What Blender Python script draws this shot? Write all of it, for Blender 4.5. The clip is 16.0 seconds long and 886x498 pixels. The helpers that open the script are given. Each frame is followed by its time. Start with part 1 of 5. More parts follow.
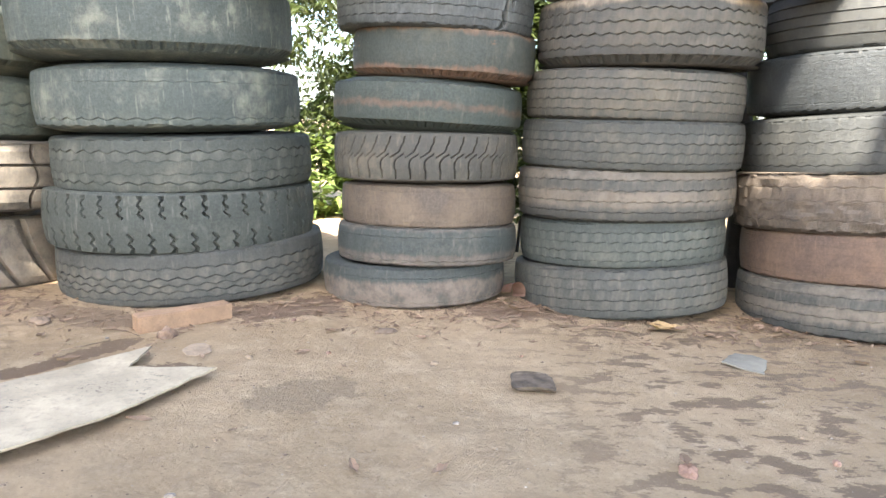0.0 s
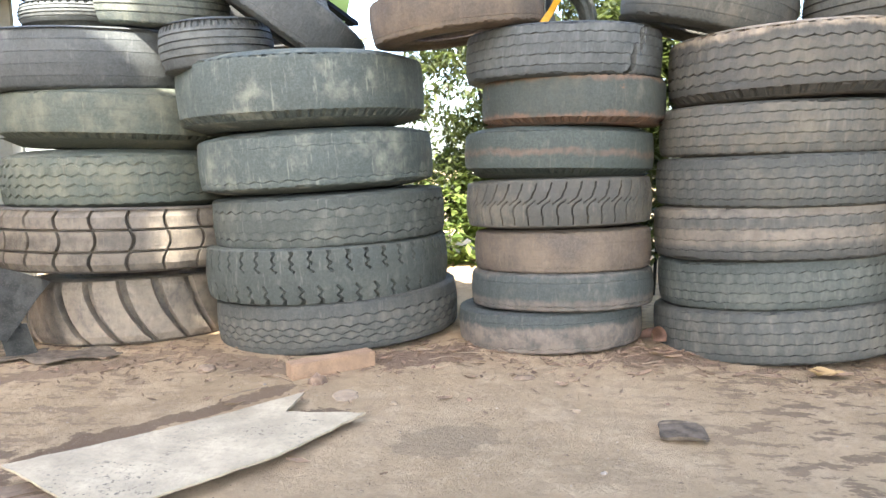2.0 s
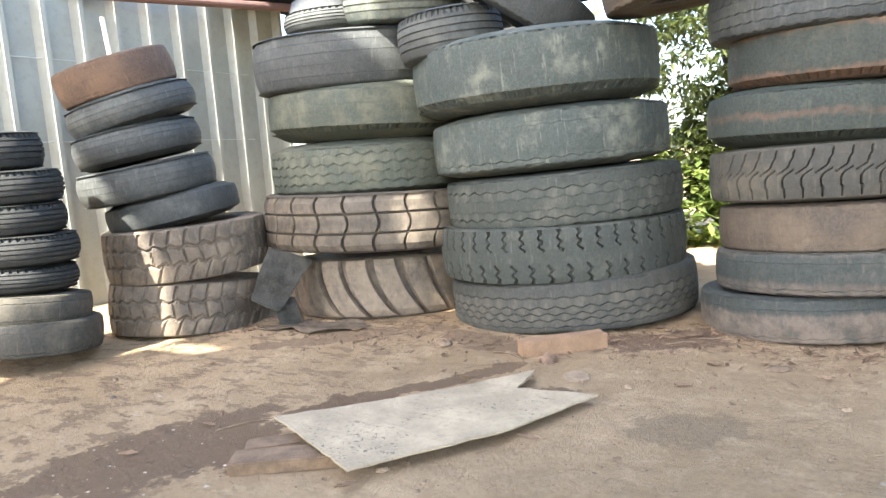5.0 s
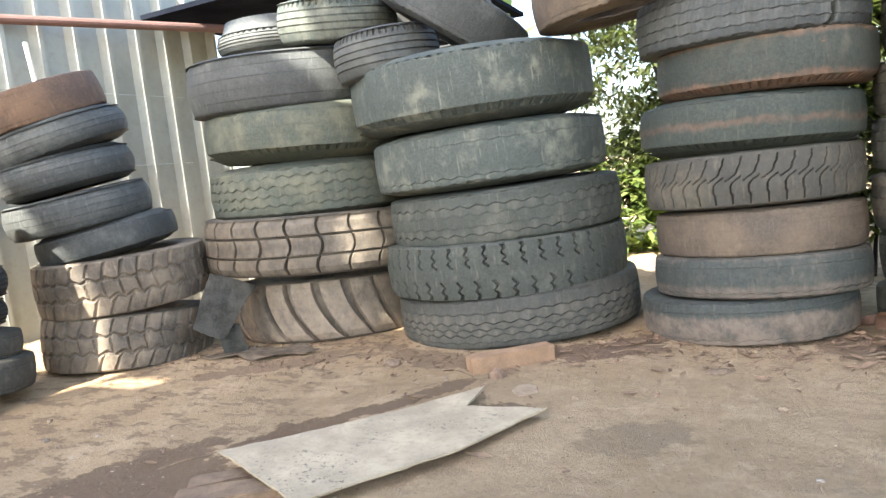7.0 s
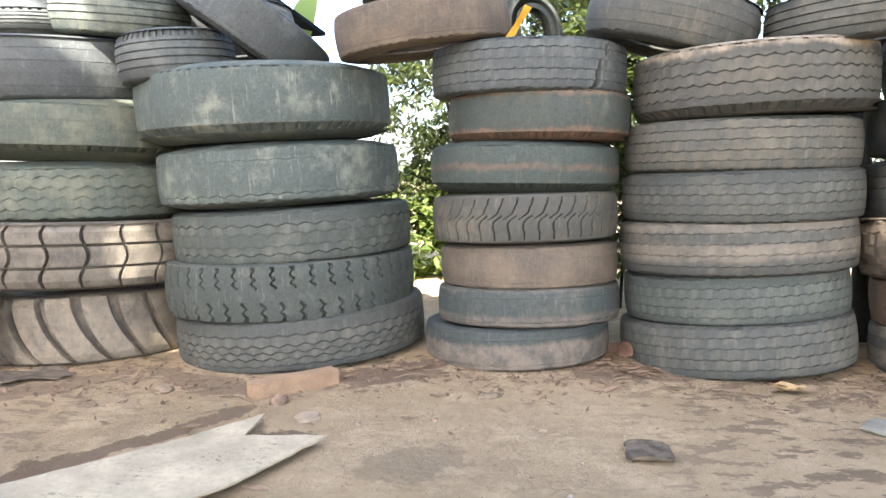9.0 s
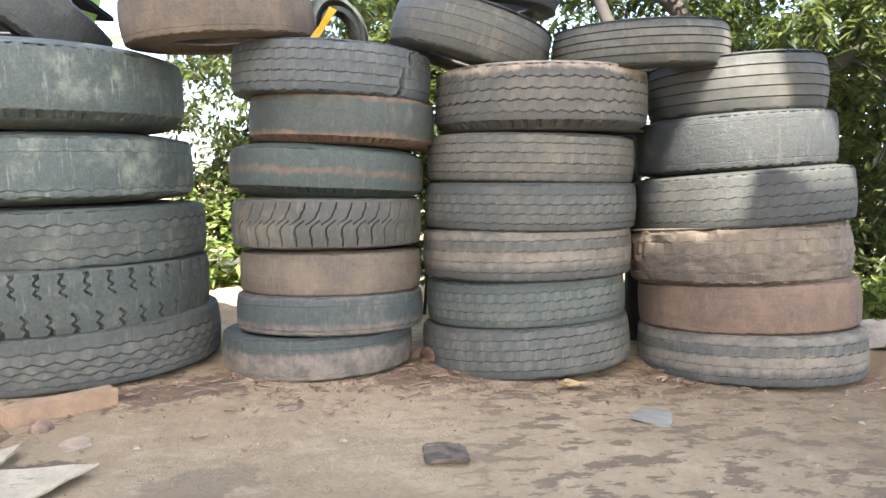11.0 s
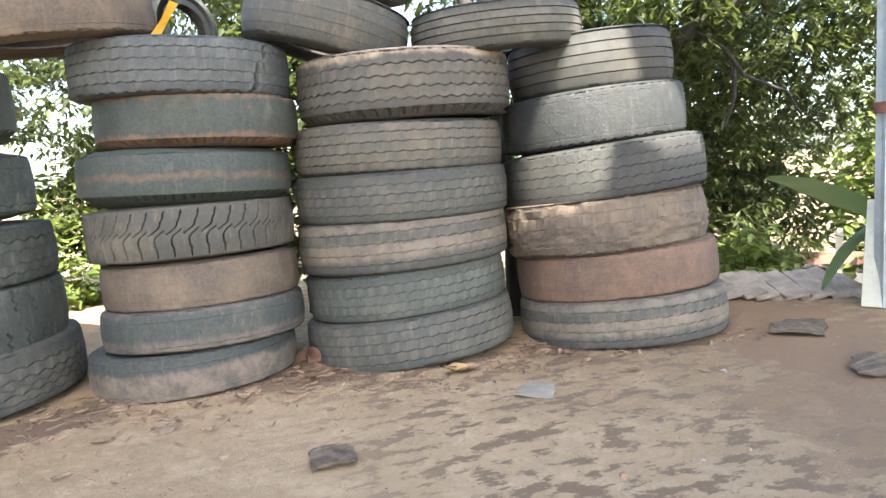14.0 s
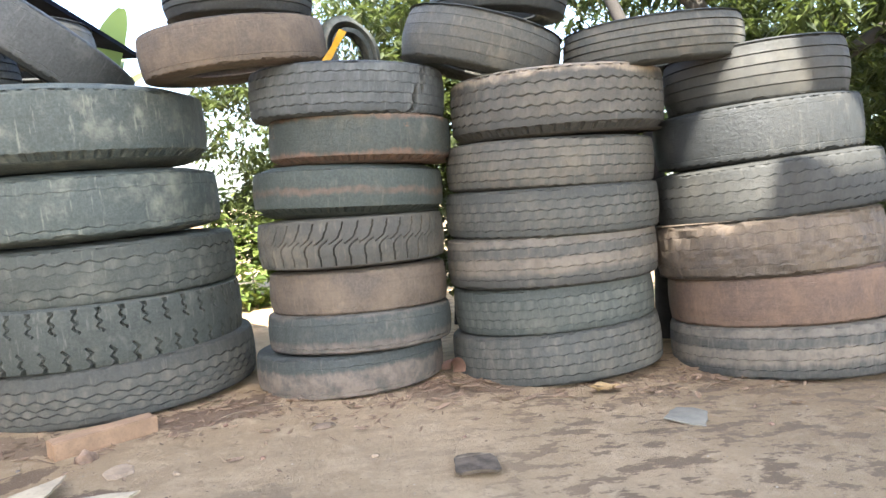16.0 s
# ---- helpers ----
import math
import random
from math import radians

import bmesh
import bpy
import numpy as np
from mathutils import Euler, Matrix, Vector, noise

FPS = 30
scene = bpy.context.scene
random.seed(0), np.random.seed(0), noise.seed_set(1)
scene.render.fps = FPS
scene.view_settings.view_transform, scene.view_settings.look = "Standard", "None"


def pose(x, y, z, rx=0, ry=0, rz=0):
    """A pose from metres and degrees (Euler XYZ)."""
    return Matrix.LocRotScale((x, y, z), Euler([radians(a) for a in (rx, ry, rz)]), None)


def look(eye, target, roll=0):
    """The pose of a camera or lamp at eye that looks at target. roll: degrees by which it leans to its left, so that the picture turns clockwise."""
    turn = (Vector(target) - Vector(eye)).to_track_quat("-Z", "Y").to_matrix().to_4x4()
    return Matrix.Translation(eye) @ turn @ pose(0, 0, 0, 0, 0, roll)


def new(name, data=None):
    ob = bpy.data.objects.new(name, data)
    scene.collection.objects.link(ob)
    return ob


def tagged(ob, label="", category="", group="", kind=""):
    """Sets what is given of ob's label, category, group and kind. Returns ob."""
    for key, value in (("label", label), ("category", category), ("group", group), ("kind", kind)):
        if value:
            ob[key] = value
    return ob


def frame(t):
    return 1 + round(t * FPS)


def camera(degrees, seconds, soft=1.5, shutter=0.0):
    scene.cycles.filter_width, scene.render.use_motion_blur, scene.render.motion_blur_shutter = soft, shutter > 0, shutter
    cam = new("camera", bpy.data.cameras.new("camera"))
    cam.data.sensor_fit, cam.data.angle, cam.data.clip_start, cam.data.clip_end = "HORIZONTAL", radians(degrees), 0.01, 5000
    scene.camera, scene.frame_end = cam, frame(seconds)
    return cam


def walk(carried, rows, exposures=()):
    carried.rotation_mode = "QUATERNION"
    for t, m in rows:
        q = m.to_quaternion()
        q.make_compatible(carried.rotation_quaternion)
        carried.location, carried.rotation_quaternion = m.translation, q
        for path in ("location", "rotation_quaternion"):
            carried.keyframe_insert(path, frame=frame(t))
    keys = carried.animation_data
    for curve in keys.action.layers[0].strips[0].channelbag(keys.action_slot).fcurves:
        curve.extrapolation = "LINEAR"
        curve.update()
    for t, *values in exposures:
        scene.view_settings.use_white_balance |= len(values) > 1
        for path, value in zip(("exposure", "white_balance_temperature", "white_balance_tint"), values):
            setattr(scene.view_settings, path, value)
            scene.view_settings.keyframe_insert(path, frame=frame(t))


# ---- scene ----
cam = camera(67.1, 16.0)
PATH = [
    (0, (-0.091, -0.43, 0.892), (-0.058, 1.535, 0.522), 2.1),
    (0.5, (-0.087, -0.447, 0.925), (-0.122, 1.534, 0.655), 0.8),
    (1, (-0.119, -0.476, 0.922), (-0.285, 1.509, 0.74), 0.0),
    (1.5, (-0.145, -0.476, 0.911), (-0.427, 1.494, 0.715), -0.6),
    (2, (-0.136, -0.471, 0.902), (-0.474, 1.486, 0.665), -1.2),
    (2.5, (-0.142, -0.467, 0.898), (-0.602, 1.459, 0.619), -1.7),
    (3, (-0.142, -0.468, 0.891), (-0.759, 1.412, 0.601), -2.0),
    (3.5, (-0.15, -0.473, 0.893), (-0.864, 1.372, 0.598), -2.7),
    (4, (-0.168, -0.465, 0.88), (-1.073, 1.296, 0.6), -3.2),
    (4.2, (-0.166, -0.46, 0.877), (-1.13, 1.271, 0.602), -3.3),
    (6.3, (-0.116, -0.403, 0.867), (-1.035, 1.36, 0.652), -6.3),
    (6.5, (-0.126, -0.412, 0.891), (-1.017, 1.364, 0.662), -6.7),
    (7, (-0.123, -0.413, 0.89), (-0.971, 1.384, 0.666), -6.0),
    (7.5, (-0.13, -0.416, 0.898), (-0.817, 1.443, 0.63), -3.7),
    (8, (-0.138, -0.42, 0.905), (-0.579, 1.514, 0.651), -1.4),
    (8.5, (-0.136, -0.441, 0.924), (-0.477, 1.519, 0.722), -0.4),
    (9, (-0.121, -0.424, 0.928), (-0.371, 1.549, 0.716), -1.0),
    (9.5, (-0.137, -0.407, 0.916), (-0.23, 1.58, 0.712), -0.7),
    (10, (-0.121, -0.393, 0.915), (-0.043, 1.598, 0.741), 0.5),
    (10.2, (-0.116, -0.388, 0.912), (0.018, 1.602, 0.747), 1.0),
    (12.3, (-0.009, -0.366, 0.91), (0.459, 1.562, 0.653), -1.8),
    (12.5, (-0.004, -0.363, 0.908), (0.48, 1.559, 0.646), -2.0),
    (13, (0.002, -0.358, 0.906), (0.526, 1.552, 0.632), -2.4),
    (13.5, (0.015, -0.358, 0.914), (0.594, 1.538, 0.651), -2.8),
    (14, (0.018, -0.36, 0.926), (0.625, 1.531, 0.693), -3.6),
    (14.5, (0.004, -0.37, 0.922), (0.558, 1.542, 0.726), -3.5),
    (15, (-0.012, -0.377, 0.922), (0.442, 1.562, 0.742), -3.4),
    (15.5, (-0.019, -0.389, 0.922), (0.261, 1.583, 0.738), -3.6),
    (16, (-0.02, -0.399, 0.927), (0.181, 1.584, 0.766), -3.1),
]
walk(cam, [(t, look(eye, target, roll)) for t, eye, target, roll in PATH], [(0, 3.11, 6430, 10), (3, 3.09, 6430, 10), (4, 3.00, 6450, 10), (6.5, 2.79, 6590, 9), (7.5, 2.87, 6570, 9), (8.5, 3.00, 6470, 10), (10, 3.03, 6450, 10), (13, 2.95, 6590, 10), (16, 2.99, 6410, 10)])

# ---- world, sun and exposure ----
SUN = Vector((-0.055, -0.62, 0.78)).normalized()
world = bpy.data.worlds.new("sky")
scene.world = world
world.use_nodes = True
wn = world.node_tree.nodes
sky = wn.new("ShaderNodeTexSky")
sky.sky_type = 'NISHITA'
sky.sun_disc = False
sky.sun_elevation = math.asin(SUN.z)
sky.sun_rotation = math.atan2(SUN.x, SUN.y)
sky.air_density, sky.dust_density = 1.0, 2.5
wn["Background"].inputs["Strength"].default_value = 0.15
world.node_tree.links.new(sky.outputs[0], wn["Background"].inputs[0])
sun_data = bpy.data.lights.new("sun", 'SUN')
sun_data.energy, sun_data.angle, sun_data.color = 5.0, radians(0.5), (1.0, 0.95, 0.86)
sun = new("sun", sun_data)
sun.matrix_world = look(SUN * 30, (0, 0, 0))

rng = random.Random(7)


# ---- materials ----
def nodes_of(name):
    m = bpy.data.materials.new(name)
    m.use_nodes = True
    nt = m.node_tree
    return m, nt, nt.nodes["Principled BSDF"]


def add(nt, kind, **inputs):
    n = nt.nodes.new(kind)
    for k, v in inputs.items():
        n.inputs[k.replace("_", " ")].default_value = v
    return n


def mixc(nt, fac, a, b):
    n = nt.nodes.new("ShaderNodeMix")
    n.data_type = 'RGBA'
    for sock, v in ((n.inputs[0], fac), (n.inputs[6], a), (n.inputs[7], b)):
        if isinstance(v, (int, float)):
            sock.default_value = v
        elif isinstance(v, tuple):
            sock.default_value = (*v, 1)
        else:
            nt.links.new(v, sock)
    return n.outputs[2]


def ramp(nt, src, lo, hi, to_lo=0.0, to_hi=1.0):
    n = nt.nodes.new("ShaderNodeMapRange")
    n.interpolation_type = 'SMOOTHSTEP'
    for k, v in zip(("From Min", "From Max", "To Min", "To Max"), (lo, hi, to_lo, to_hi)):
        n.inputs[k].default_value = v
    nt.links.new(src, n.inputs["Value"])
    return n.outputs[0]


def coords(nt, scale=(1, 1, 1), shift=True):
    """Object coordinates, shifted by a chance amount for each object."""
    tc = nt.nodes.new("ShaderNodeTexCoord")
    mp = nt.nodes.new("ShaderNodeMapping")
    mp.inputs["Scale"].default_value = scale
    nt.links.new(tc.outputs["Object"], mp.inputs[0])
    if shift:
        oi = nt.nodes.new("ShaderNodeObjectInfo")
        sc = nt.nodes.new("ShaderNodeVectorMath")
        sc.operation = 'SCALE'
        cx = nt.nodes.new("ShaderNodeCombineXYZ")
        for k in range(3):
            nt.links.new(oi.outputs["Random"], cx.inputs[k])
        nt.links.new(cx.outputs[0], sc.inputs[0])
        sc.inputs["Scale"].default_value = 37.0
        nt.links.new(sc.outputs[0], mp.inputs["Location"])
    return mp.outputs[0]


def noise_tex(nt, vec, scale, detail=4.0, rough=0.55):
    n = nt.nodes.new("ShaderNodeTexNoise")
    n.inputs["Scale"].default_value, n.inputs["Detail"].default_value, n.inputs["Roughness"].default_value = scale, detail, rough
    nt.links.new(vec, n.inputs["Vector"])
    return n.outputs[0]


def bump(nt, bsdf, src, strength, distance):
    b = nt.nodes.new("ShaderNodeBump")
    b.inputs["Strength"].default_value, b.inputs["Distance"].default_value = strength, distance
    nt.links.new(src, b.inputs["Height"])
    nt.links.new(b.outputs[0], bsdf.inputs["Normal"])


def rubber(name, base, dust, amount, bands=(), blotch=1.0, sheen=0.62, patch=None):
    """Worn rubber: dust in clouds, scuffs that run down the tread, edges paled for wear and painted highlights, soiled
    bands (low, high, colour) across it and, if given, patches of another dirt (colour, threshold).
    """
    m, nt, bs = nodes_of(name)
    base, dust = tuple(c * k for c, k in zip(base, (1.16, 1.12, 1.06))), tuple(c * k for c, k in zip(dust, (1.14, 1.11, 1.04)))
    v = coords(nt)
    cloud = noise_tex(nt, v, 4.6, 9, 0.68)
    mottle = noise_tex(nt, v, 17, 8, 0.72)
    grain = noise_tex(nt, v, 85, 4, 0.75)
    streak = noise_tex(nt, coords(nt, (14, 14, 3.0)), 1.0, 8, 0.7)
    scratch = noise_tex(nt, coords(nt, (52, 52, 7.0)), 1.0, 5, 0.65)
    ring_run = noise_tex(nt, coords(nt, (2.4, 2.4, 42)), 1.0, 6, 0.62)
    col = mixc(nt, ramp(nt, grain, 0.3, 0.72), tuple(c * 0.82 for c in base), tuple(c * 1.35 for c in base))
    col = mixc(nt, ramp(nt, cloud, 0.62 - 0.28 * amount, 0.84 - 0.24 * amount, 0, 0.70 * blotch), col, dust)
    col = mixc(nt, ramp(nt, mottle, 0.50, 0.68, 0, 0.5), col, tuple(c * 0.75 for c in base))
    col = mixc(nt, ramp(nt, ring_run, 0.56, 0.72, 0, 0.35), col, tuple(c * 0.7 for c in base))
    col = mixc(nt, ramp(nt, streak, 0.54, 0.74, 0, 0.45 * amount), col, dust)
    pale = noise_tex(nt, coords(nt, (9, 9, 6)), 1.0, 6, 0.6)
    col = mixc(nt, ramp(nt, pale, 0.60, 0.78, 0, 0.45 * blotch), col, tuple(min(0.5, c * 1.4) for c in dust))
    col = mixc(nt, ramp(nt, scratch, 0.56, 0.74, 0, 0.5), col, tuple(min(0.5, c * 1.15) for c in dust))
    if bands:
        tc = nt.nodes.new("ShaderNodeTexCoord")
        sp = nt.nodes.new("ShaderNodeSeparateXYZ")
        nt.links.new(tc.outputs["Object"], sp.inputs[0])
        wob = nt.nodes.new("ShaderNodeMath")
        wob.operation = 'MULTIPLY_ADD'
        both_noise = nt.nodes.new("ShaderNodeMath")
        both_noise.operation = 'ADD'
        nt.links.new(noise_tex(nt, coords(nt, (30, 30, 4)), 1.0, 6, 0.7), both_noise.inputs[0])
        nt.links.new(noise_tex(nt, v, 5, 4), both_noise.inputs[1])
        nt.links.new(both_noise.outputs[0], wob.inputs[0])
        wob.inputs[1].default_value = 0.055
        nt.links.new(sp.outputs[2], wob.inputs[2])
    for lo, hi, colour in bands:
        low, high = ramp(nt, wob.outputs[0], lo + 0.055 - 0.012, lo + 0.055 + 0.012, 0, 0.85), ramp(nt, wob.outputs[0], hi + 0.055 - 0.012, hi + 0.055 + 0.012, 1, 0)
        both = nt.nodes.new("ShaderNodeMath")
        both.operation = 'MULTIPLY'
        nt.links.new(low, both.inputs[0])
        nt.links.new(high, both.inputs[1])
        torn = nt.nodes.new("ShaderNodeMath")
        torn.operation = 'MULTIPLY'
        nt.links.new(both.outputs[0], torn.inputs[0])
        nt.links.new(ramp(nt, noise_tex(nt, v, 9, 8, 0.7), 0.36, 0.54, 0.35, 1.0), torn.inputs[1])
        col = mixc(nt, torn.outputs[0], col, mixc(nt, ramp(nt, mottle, 0.35, 0.68), tuple(c * 1.2 for c in colour), tuple(c * 0.72 for c in colour)))
    if patch:
        colour, level = patch
        col = mixc(nt, ramp(nt, noise_tex(nt, coords(nt, (1, 1, 2.2)), 4.2, 7, 0.62), level, level + 0.05, 0, 0.75), col, colour)
    # convex edges turn paler: wear, plus the highlight on groove lips put into colour
    geo = nt.nodes.new("ShaderNodeNewGeometry")
    edge = nt.nodes.new("ShaderNodeMath")
    edge.operation = 'MULTIPLY'
    nt.links.new(ramp(nt, geo.outputs["Pointiness"], 0.518, 0.60, 0, 0.62), edge.inputs[0])
    nt.links.new(ramp(nt, mottle, 0.38, 0.60, 0.25, 1.0), edge.inputs[1])
    col = mixc(nt, edge.outputs[0], col, tuple(min(0.5, c * 1.35) for c in dust))
    nt.links.new(col, bs.inputs["Base Color"])
    nt.links.new(ramp(nt, cloud, 0.3, 0.7, sheen, 0.9), bs.inputs["Roughness"])
    bs.inputs["Specular IOR Level"].default_value = 0.35
    hgt = nt.nodes.new("ShaderNodeMath")
    hgt.operation = 'ADD'
    nt.links.new(grain, hgt.inputs[0])
    nt.links.new(mottle, hgt.inputs[1])
    bump(nt, bs, hgt.outputs[0], 0.7, 0.0045)
    return m


def plain(name, colour, vary=0.25, rough=0.8, scale=8, metal=0.0, relief=0.3, second=None):
    m, nt, bs = nodes_of(name)
    v = coords(nt)
    a = noise_tex(nt, v, scale, 5, 0.6)
    f = noise_tex(nt, v, scale * 9, 3, 0.6)
    col = mixc(nt, ramp(nt, a, 0.3, 0.7), tuple(c * (1 - vary) for c in colour), tuple(min(1, c * (1 + vary)) for c in colour))
    col = mixc(nt, ramp(nt, f, 0.45, 0.8, 0, 0.5), col, second or tuple(c * 0.6 for c in colour))
    nt.links.new(col, bs.inputs["Base Color"])
    bs.inputs["Roughness"].default_value, bs.inputs["Metallic"].default_value = rough, metal
    bump(nt, bs, f, relief, 0.004)
    return m


def ground_material():
    m, nt, bs = nodes_of("packed_earth")
    v = coords(nt, shift=False)
    big = noise_tex(nt, v, 0.7, 6, 0.62)
    mid = noise_tex(nt, v, 3.5, 9, 0.7)
    fine = noise_tex(nt, v, 34, 8, 0.75)
    col = mixc(nt, ramp(nt, big, 0.35, 0.68), (0.355, 0.252, 0.144), (0.470, 0.340, 0.204))
    col = mixc(nt, ramp(nt, mid, 0.48, 0.66, 0, 0.6), col, (0.53, 0.395, 0.248))
    col = mixc(nt, ramp(nt, fine, 0.50, 0.70, 0, 0.36), col, (0.25, 0.178, 0.115))
    # flaking crust in thin lighter and darker scales
    flake = noise_tex(nt, coords(nt, (1.0, 1.0, 1), shift=False), 9, 12, 0.78)
    col = mixc(nt, ramp(nt, flake, 0.53, 0.60, 0, 0.35), col, (0.53, 0.40, 0.256))
    col = mixc(nt, ramp(nt, flake, 0.37, 0.42, 0.45, 0), col, (0.31, 0.225, 0.15))
    # darker brown towards the right of the yard
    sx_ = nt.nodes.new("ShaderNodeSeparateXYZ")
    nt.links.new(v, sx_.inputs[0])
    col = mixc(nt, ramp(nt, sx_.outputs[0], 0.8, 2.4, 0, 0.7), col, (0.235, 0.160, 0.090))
    scale = noise_tex(nt, coords(nt, shift=False), 24, 10, 0.74)
    col = mixc(nt, ramp(nt, scale, 0.60, 0.66, 0, 0.40), col, (0.30, 0.205, 0.13))
    col = mixc(nt, ramp(nt, scale, 0.36, 0.42, 0.28, 0), col, (0.54, 0.41, 0.265))
    # damp stains with crisp, ragged edges
    wet = noise_tex(nt, coords(nt, (6.2, 11.0, 1), shift=False), 1.0, 11, 0.68)
    stain = ramp(nt, wet, 0.510, 0.560)
    sep = nt.nodes.new("ShaderNodeSeparateXYZ")
    nt.links.new(v, sep.inputs[0])
    pick = nt.nodes.new("ShaderNodeMath")
    pick.operation = 'MAXIMUM'
    nt.links.new(ramp(nt, sep.outputs[0], 0.0, 0.8, 0.2, 1.0), pick.inputs[0])
    nt.links.new(ramp(nt, sep.outputs[0], -2.3, -1.1, 0.75, 0.0), pick.inputs[1])
    zone = pick.outputs[0]
    wm = nt.nodes.new("ShaderNodeMath")
    wm.operation = 'MULTIPLY'
    nt.links.new(stain, wm.inputs[0])
    nt.links.new(zone, wm.inputs[1])
    col = mixc(nt, wm.outputs[0], col, (0.205, 0.140, 0.083))
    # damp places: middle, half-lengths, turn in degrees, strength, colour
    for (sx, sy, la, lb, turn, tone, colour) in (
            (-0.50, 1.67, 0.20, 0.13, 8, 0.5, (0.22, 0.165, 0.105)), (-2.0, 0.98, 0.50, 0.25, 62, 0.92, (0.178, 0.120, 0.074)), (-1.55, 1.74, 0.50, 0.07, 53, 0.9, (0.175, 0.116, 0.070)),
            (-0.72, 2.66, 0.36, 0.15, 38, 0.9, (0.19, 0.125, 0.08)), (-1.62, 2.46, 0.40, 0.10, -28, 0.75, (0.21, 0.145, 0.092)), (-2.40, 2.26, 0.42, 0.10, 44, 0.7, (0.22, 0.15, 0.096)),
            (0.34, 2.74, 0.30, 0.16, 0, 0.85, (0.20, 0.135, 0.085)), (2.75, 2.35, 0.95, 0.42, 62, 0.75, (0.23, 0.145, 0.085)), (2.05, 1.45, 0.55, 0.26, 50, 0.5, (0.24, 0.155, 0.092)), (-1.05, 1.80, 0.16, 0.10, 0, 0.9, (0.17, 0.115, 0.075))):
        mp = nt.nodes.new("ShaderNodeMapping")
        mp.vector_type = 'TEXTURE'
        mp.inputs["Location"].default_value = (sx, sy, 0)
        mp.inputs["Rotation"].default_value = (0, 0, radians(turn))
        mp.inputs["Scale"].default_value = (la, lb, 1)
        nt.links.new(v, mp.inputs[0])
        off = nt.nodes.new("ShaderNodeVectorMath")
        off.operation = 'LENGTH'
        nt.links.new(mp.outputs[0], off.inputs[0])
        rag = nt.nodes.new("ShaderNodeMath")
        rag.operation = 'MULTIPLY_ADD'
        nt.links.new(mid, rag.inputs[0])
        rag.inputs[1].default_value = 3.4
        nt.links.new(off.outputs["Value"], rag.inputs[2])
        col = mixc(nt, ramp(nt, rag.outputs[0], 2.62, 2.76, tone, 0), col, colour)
    fleck = noise_tex(nt, coords(nt, (1, 1.7, 1), shift=False), 62, 6, 0.7)
    col = mixc(nt, ramp(nt, fleck, 0.60, 0.66, 0, 0.55), col, (0.22, 0.155, 0.098))
    col = mixc(nt, ramp(nt, fleck, 0.33, 0.39, 0.4, 0), col, (0.58, 0.44, 0.30))
    speck = nt.nodes.new("ShaderNodeTexVoronoi")
    speck.inputs["Scale"].default_value = 26
    nt.links.new(v, speck.inputs["Vector"])
    col = mixc(nt, ramp(nt, speck.outputs["Distance"], 0.03, 0.07, 0.4, 0), col, (0.50, 0.45, 0.39))
    nt.links.new(col, bs.inputs["Base Color"])
    nt.links.new(ramp(nt, wm.outputs[0], 0, 1, 0.93, 0.72), bs.inputs["Roughness"])
    bs.inputs["Specular IOR Level"].default_value = 0.25
    h = nt.nodes.new("ShaderNodeMath")
    h.operation = 'ADD'
    nt.links.new(fine, h.inputs[0])
    nt.links.new(flake, h.inputs[1])
    bump(nt, bs, h.outputs[0], 1.0, 0.026)
    return m


def leaf_material(name, dark, light, rough=0.4, through_light=0.35):
    m, nt, bs = nodes_of(name)
    geo = nt.nodes.new("ShaderNodeNewGeometry")
    col = mixc(nt, geo.outputs["Random Per Island"], dark, light)
    nt.links.new(col, bs.inputs["Base Color"])
    bs.inputs["Roughness"].default_value = rough
    tr = nt.nodes.new("ShaderNodeBsdfTranslucent")
    bright = mixc(nt, 0.5, col, (0.26, 0.34, 0.07))
    nt.links.new(bright, tr.inputs[0])
    mx = nt.nodes.new("ShaderNodeMixShader")
    mx.inputs[0].default_value = through_light
    nt.links.new(bs.outputs[0], mx.inputs[1])
    nt.links.new(tr.outputs[0], mx.inputs[2])
    nt.links.new(mx.outputs[0], nt.nodes["Material Output"].inputs[0])
    return m


